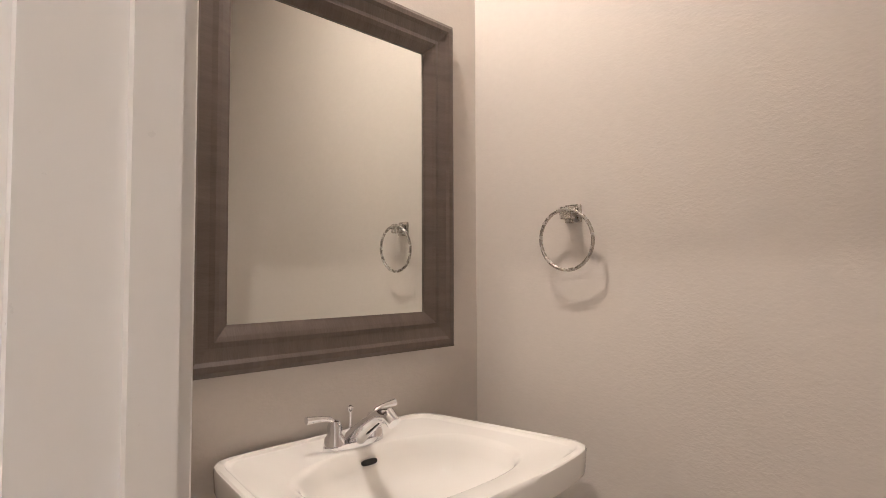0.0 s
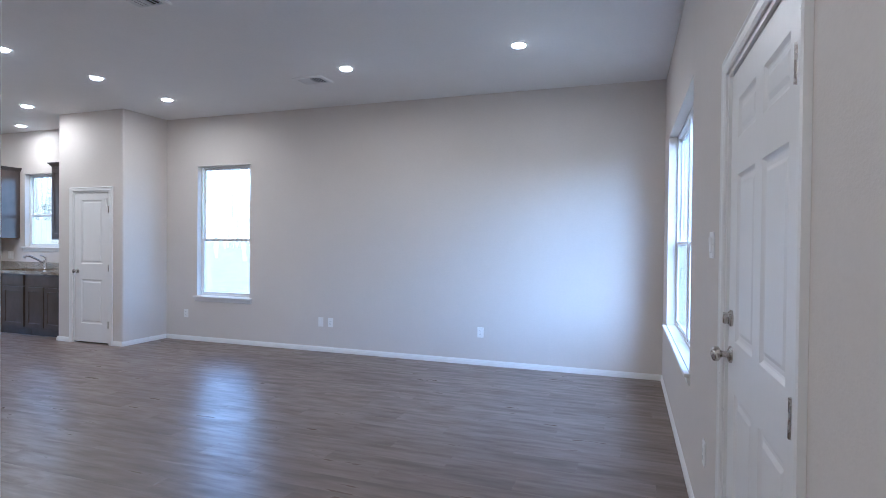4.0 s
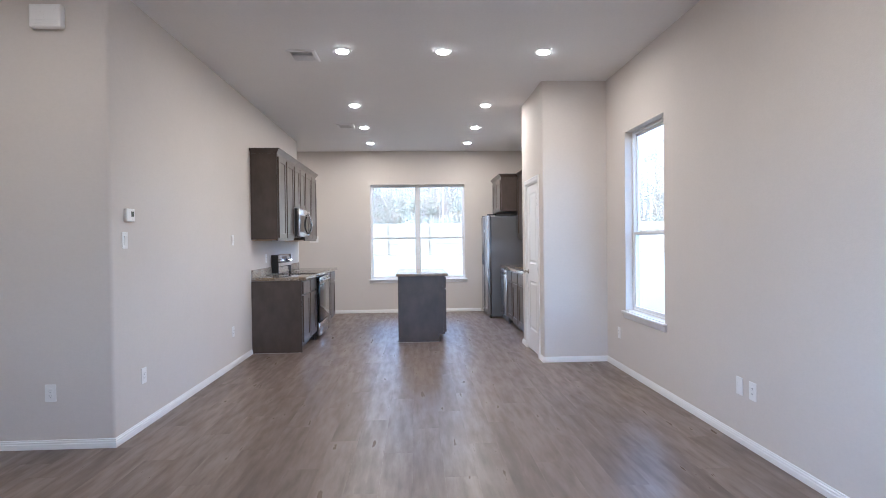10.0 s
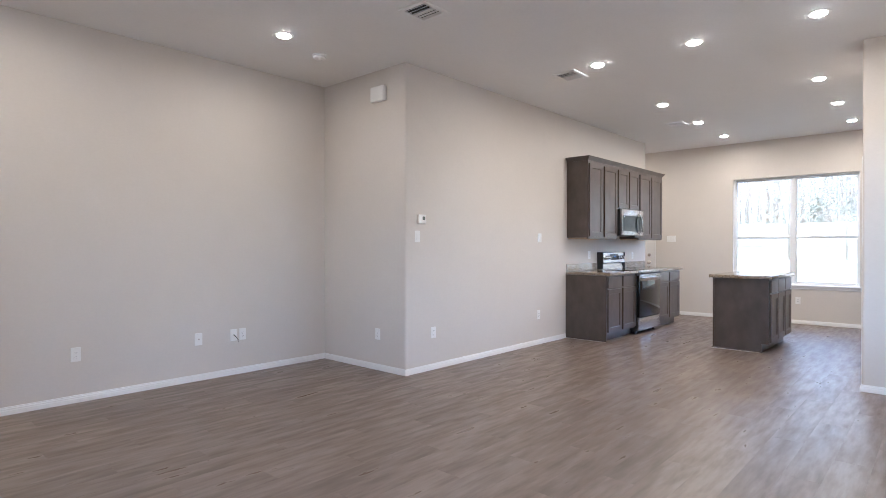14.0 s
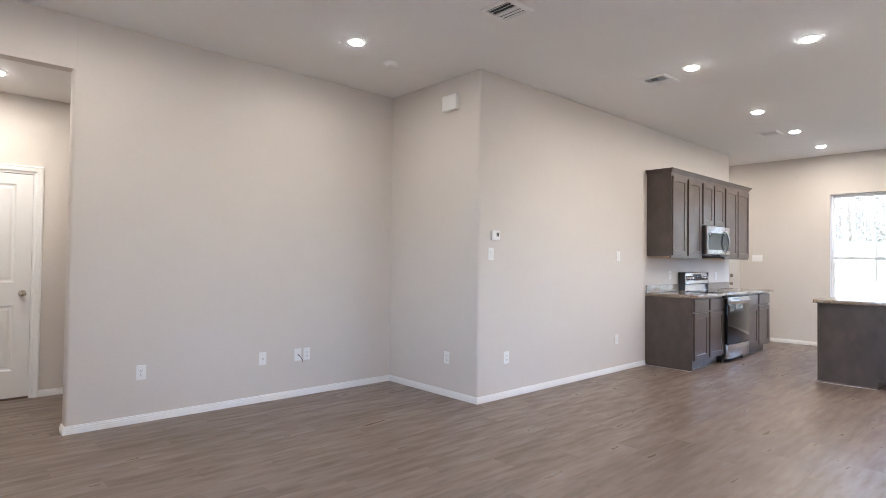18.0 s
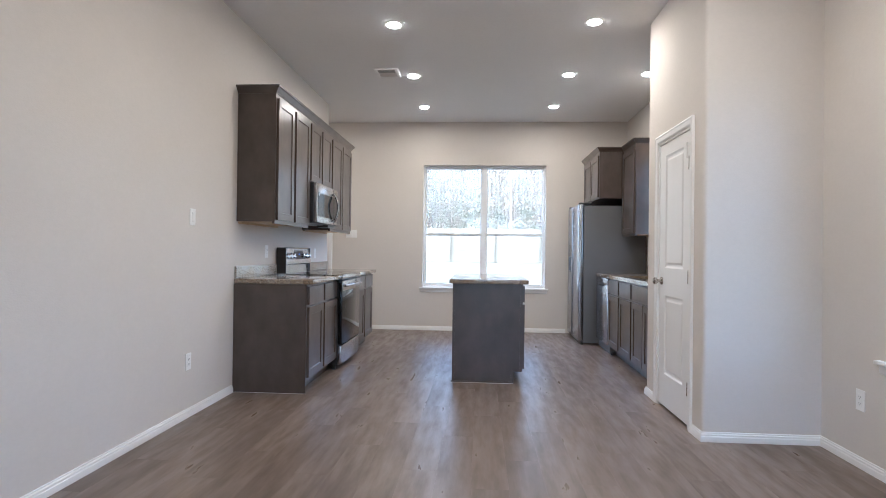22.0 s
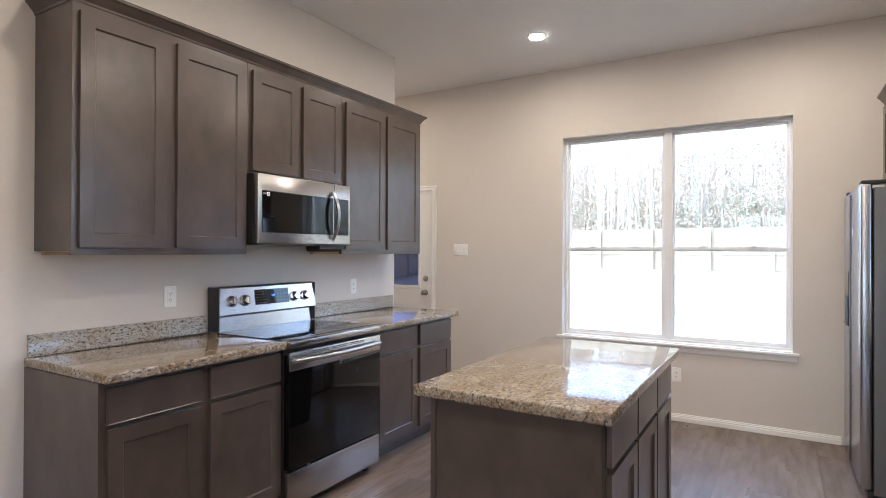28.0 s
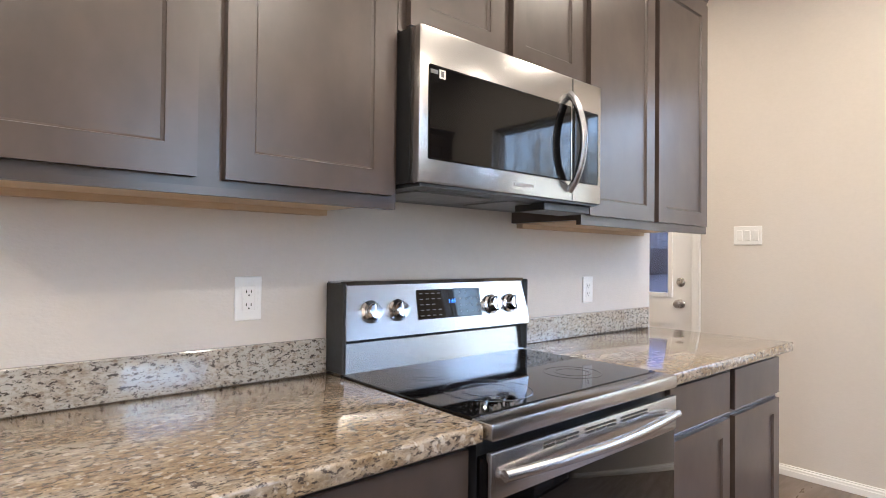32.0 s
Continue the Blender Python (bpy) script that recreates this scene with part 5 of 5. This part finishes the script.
def fence(x0, y0, x1, y1, z, h=1.83):
    ln = math.hypot(x1 - x0, y1 - y0)
    ob = thing("wooden_fence", pose(x0, y0, z, rz=math.degrees(math.atan2(y1 - y0, x1 - x0))), "weathered pine privacy fence round the yard", "fence", "yard fence")
    n = int(ln / 0.145)
    me = finish("picket", boxes((0, 0.1435, 0, 0.016, 0.02, h), bevel=0.002), PINE)
    for k in range(n):
        p = new("picket", me)
        p.parent = ob
        p.location = (k * 0.145, 0, 0.012 * math.sin(k * 2.3))
    for q, e in ((0.0, 0.17), (0.66, 0.75), (1.33, 1.42)):
        part("rail", boxes((0, ln, -0.04, 0.0, q, e)), PINE, ob)
    me = finish("post", boxes((0, 0.09, -0.13, -0.04, 0, h - 0.02)), PINE)
    for k in range(int(ln / 2.4) + 1):
        p = new("post", me)
        p.parent = ob
        p.location = (k * 2.4, 0, 0)


fence(-33.0, -10.0, -33.0, 24.0, 0.60)
fence(-11.5, -7.5, -32.9, -10.0, -0.05)


def leaf_cloud(bm, at, r, n, size, rng):
    for _ in range(n):
        d = Vector((rng.gauss(0, 1), rng.gauss(0, 1), rng.gauss(0, 0.8)))
        p = Vector(at) + d.normalized() * r * rng.random() ** 0.4
        a, b = (Vector((rng.uniform(-1, 1), rng.uniform(-1, 1), rng.uniform(-1, 1))).normalized() * size * rng.uniform(0.6, 1.3) for _ in range(2))
        bm.faces.new([bm.verts.new(p + q) for q in (-a, b * 0.6, a, -b * 0.6)])


def tree(name, h, seed, leafy, label):
    rng = random.Random(seed)
    ob = thing(name, Matrix(), label, "tree", "trees behind the yard")
    bm, tips = bmesh.new(), []
    lean = Vector((rng.uniform(-0.06, 0.06), rng.uniform(-0.06, 0.06), 1))
    r0 = 0.006 * h + 0.02
    spine = [lean * h * k / 7 + Vector((rng.uniform(-0.1, 0.1), rng.uniform(-0.1, 0.1), 0)) * (k > 0) for k in range(8)]
    tube(bm, spine, r0, 8, [r0 * (1 - 0.85 * k / 7) for k in range(8)])
    for k in range(22 if not leafy else 14):
        s = rng.uniform(0.25, 0.97)
        p = spine[int(s * 7)].lerp(spine[min(7, int(s * 7) + 1)], s * 7 % 1)
        a, ln = rng.uniform(0, 6.28), h * rng.uniform(0.10, 0.26) * (1.15 - s)
        d = Vector((math.cos(a), math.sin(a), rng.uniform(0.25, 0.9))).normalized()
        q = p + d * ln * 0.5 + Vector((0, 0, 0.03 * h * rng.random()))
        e = q + (d + Vector((rng.uniform(-0.4, 0.4), rng.uniform(-0.4, 0.4), 0.2))).normalized() * ln * 0.5
        rr = r0 * 0.30 * (1.1 - s)
        tube(bm, [p, q, e], rr, 5, [rr, rr * 0.6, rr * 0.2])
        tips.append(e)
        for _ in range(3):
            f = q.lerp(e, rng.random()) 
            g = f + Vector((rng.uniform(-1, 1), rng.uniform(-1, 1), rng.uniform(0, 0.8))).normalized() * ln * 0.4
            tube(bm, [f, g], rr * 0.35, 4, [rr * 0.4, rr * 0.12])
            tips.append(g)
    part("trunk", bm, BARK, ob)
    bm = bmesh.new()
    for t in tips:
        leaf_cloud(bm, t, h * (0.055 if leafy else 0.03), 34 if leafy else 5, 0.07 if leafy else 0.04, rng)
    part("crown", bm, LEAF, ob)
    return ob


_kinds = [tree("bare_tree", 15.0, 3, False, "tall bare winter tree with thin branches"), tree("bare_tree", 11.0, 8, False, "slender bare winter tree"), tree("evergreen_tree", 8.5, 5, True, "dull green evergreen tree"), tree("evergreen_tree", 4.0, 12, True, "low dull green evergreen shrub")]
_rng = random.Random(4)
_spots = [(-37 - _rng.random() * 20, -16 + 48 * k / 79 + _rng.uniform(-0.6, 0.6)) for k in range(80)]
_spots += [(-26 + 44 * k / 29 + _rng.uniform(-0.8, 0.8), 27 + _rng.random() * 16) for k in range(30)]
_spots += [(26 + _rng.random() * 14, -8 + 2.2 * k) for k in range(12)]
_pick = [0, 3, 2, 0, 3, 1, 2, 3, 1, 3, 0, 3]
for _k, (_x, _y) in enumerate(_spots):
    _src = _kinds[_pick[_k % 12]]
    _m = pose(_x, _y, ground_z(_x, _y) - 0.05, rz=_rng.uniform(0, 360))
    if _k < 4:
        _kinds[_k].matrix_world = _m
    else:
        copy_thing(_src, _m)
# the woods behind: thin trunks and twigs, too many to count
_b = bmesh.new()
for _k in range(1250):
    _t = _rng.random()
    if _k < 1000:
        _x, _y = -48 - 22 * _rng.random(), -30 + 75 * _t
    else:
        _x, _y = -45 + 75 * _t, 42 + 18 * _rng.random()
    _h, _r = _rng.uniform(8, 17), _rng.uniform(0.035, 0.10)
    _z = ground_z(_x, _y) - 0.05
    _lx, _ly = _rng.uniform(-0.8, 0.8), _rng.uniform(-0.8, 0.8)
    tube(_b, [(_x, _y, _z), (_x + _lx * 0.4, _y + _ly * 0.4, _z + _h * 0.5), (_x + _lx, _y + _ly, _z + _h)], _r, 5, [_r, _r * 0.7, _r * 0.25])
    for _ in range(30):
        _f = _rng.uniform(0.1, 0.95)
        _p = Vector((_x + _lx * _f, _y + _ly * _f, _z + _h * _f))
        _q = _p + Vector((_rng.uniform(-1, 1), _rng.uniform(-1, 1), _rng.uniform(0.1, 0.9))).normalized() * _rng.uniform(0.8, 2.6)
        tube(_b, [_p, _p.lerp(_q, 0.5) + Vector((0, 0, 0.15)), _q], _r * 0.2, 3, [_r * 0.24, _r * 0.15, _r * 0.05])
for _k in range(38000):
    _p = Vector((-40 - 28 * _rng.random(), -30 + 75 * _rng.random(), 1.5 + 16 * _rng.random()))
    _d = Vector((_rng.uniform(-0.6, 0.6), _rng.uniform(-1, 1), _rng.uniform(-0.3, 1.0))).normalized() * _rng.uniform(0.3, 1.0)
    _q = Vector((0, -_d.z, _d.y)) * 0.034
    _b.faces.new([_b.verts.new(_v) for _v in (_p - _q, _p + _q, _p + _d + _q * 0.3, _p + _d - _q * 0.3)])
tagged(new("far_woods", finish("far_woods", _b, BARK)), "pale bare winter woods far behind the fence", "woods", "", "stuff")
# brush and small evergreens under the trees: clumps of leaves and thin stems, too many to count
_b = bmesh.new()
for _k in range(620):
    _x, _y = -36 - 16 * _rng.random(), -22 + 60 * _rng.random()
    _top = 1.2 + 8.5 * _rng.random() ** 1.5
    _z = ground_z(_x, _y)
    tube(_b, [(_x, _y, _z), (_x + _rng.uniform(-0.4, 0.4), _y + _rng.uniform(-0.4, 0.4), _z + _top)], 0.03, 4, [0.03, 0.008])
    for _ in range(9):
        _c = (_x + _rng.gauss(0, 0.7), _y + _rng.gauss(0, 0.7), _z + _top * _rng.uniform(0.15, 1.0))
        leaf_cloud(_b, _c, 0.55, 9, 0.085, _rng)
tagged(new("undergrowth", finish("undergrowth", _b, LEAF)), "dense grey-green brush behind the yard fence", "undergrowth", "", "stuff")
HS = thing("neighbour_house", pose(-62, 6, 0.6, rz=90), "pale house far behind the trees", "house")
part("wall", boxes((-7, 7, -4, 4, 0, 3.2)), SIDING, HS)
_b = bmesh.new()
prism(_b, [(-4.6, 0), (4.6, 0), (0, 2.6)], -7.5, 7.5)
shift(_b, pose(0, 0, 3.2, 0, 0, 90) @ pose(0, 0, 0, 90, 0, 0))
part("roof", _b, plain("faded_shingle", (0.34, 0.27, 0.23), 0.9, vary=0.3, scale=3), HS)
for _x in (-4.5, -1.5, 2.0, 4.8):
    _wd = part("window", boxes((_x - 0.5, _x + 0.5, -4.05, -3.98, 1.0, 2.4)), TRIM, HS)
    part("pane", boxes((_x - 0.42, _x + 0.42, -4.07, -4.05, 1.08, 2.32)), BLACKGLASS, _wd)

# ---------------------------------------------------------------- floor planks
FLOOR = structure("floor", boxes((XB, XF + 0.20, 0.30, YL, -0.05, -0.006), (-2.30, XF + 0.24, YD - 0.12, 0.30, -0.05, -0.006)), SUBFLOOR, "grey-brown wood-look vinyl plank floor", "floor")
PW, PL, PT = 0.183, 1.22, 0.006
_made = {}


def plank(x0, x1, y0, y1):
    key = (round(x1 - x0, 3), round(y1 - y0, 3))
    if key not in _made:
        g, c = 0.00012, 0.0003
        lx, ly = key
        bm = bmesh.new()
        lo = [bm.verts.new(p) for p in ((g, g, -PT), (lx - g, g, -PT), (lx - g, ly - g, -PT), (g, ly - g, -PT))]
        md = [bm.verts.new((v.co.x, v.co.y, -0.0002)) for v in lo]
        hi = [bm.verts.new(p) for p in ((g + c, g + c, 0), (lx - g - c, g + c, 0), (lx - g - c, ly - g - c, 0), (g + c, ly - g - c, 0))]
        for a, b in ((lo, md), (md, hi)):
            for k in range(4):
                bm.faces.new((a[k], a[(k + 1) % 4], b[(k + 1) % 4], b[k]))
        bm.faces.new(hi)
        _made[key] = finish("plank", bm, PLANK)
    ob = new("plank", _made[key])
    ob.parent = FLOOR
    ob.location = (x0, y0, 0.0)


_offs = [0.0, 0.45, 0.87, 0.21, 0.66, 1.05, 0.34, 0.76]
_row = 0
_y = -1.42
while _y < YL:
    _a, _c = (-2.30 if _y + PW < 0.36 else XB), XF + 0.20
    if _y + PW < 1.62 and _y + PW > 0.36:
        _a = -4.16
    _x = _a - _offs[_row % 8]
    while _x < _c:
        _p, _q = max(_x, _a), min(_x + PL, _c)
        if _q - _p > 0.02:
            plank(_p, _q, max(_y, YD - 0.12), min(_y + PW, YL))
        _x += PL
    _row, _y = _row + 1, _y + PW
for _k in range(7):
    plank(XB, -9.50, 0.30 + _k * PW, 0.30 + (_k + 1) * PW)
    plank(-9.50, -8.46, 0.30 + _k * PW, 0.30 + (_k + 1) * PW)
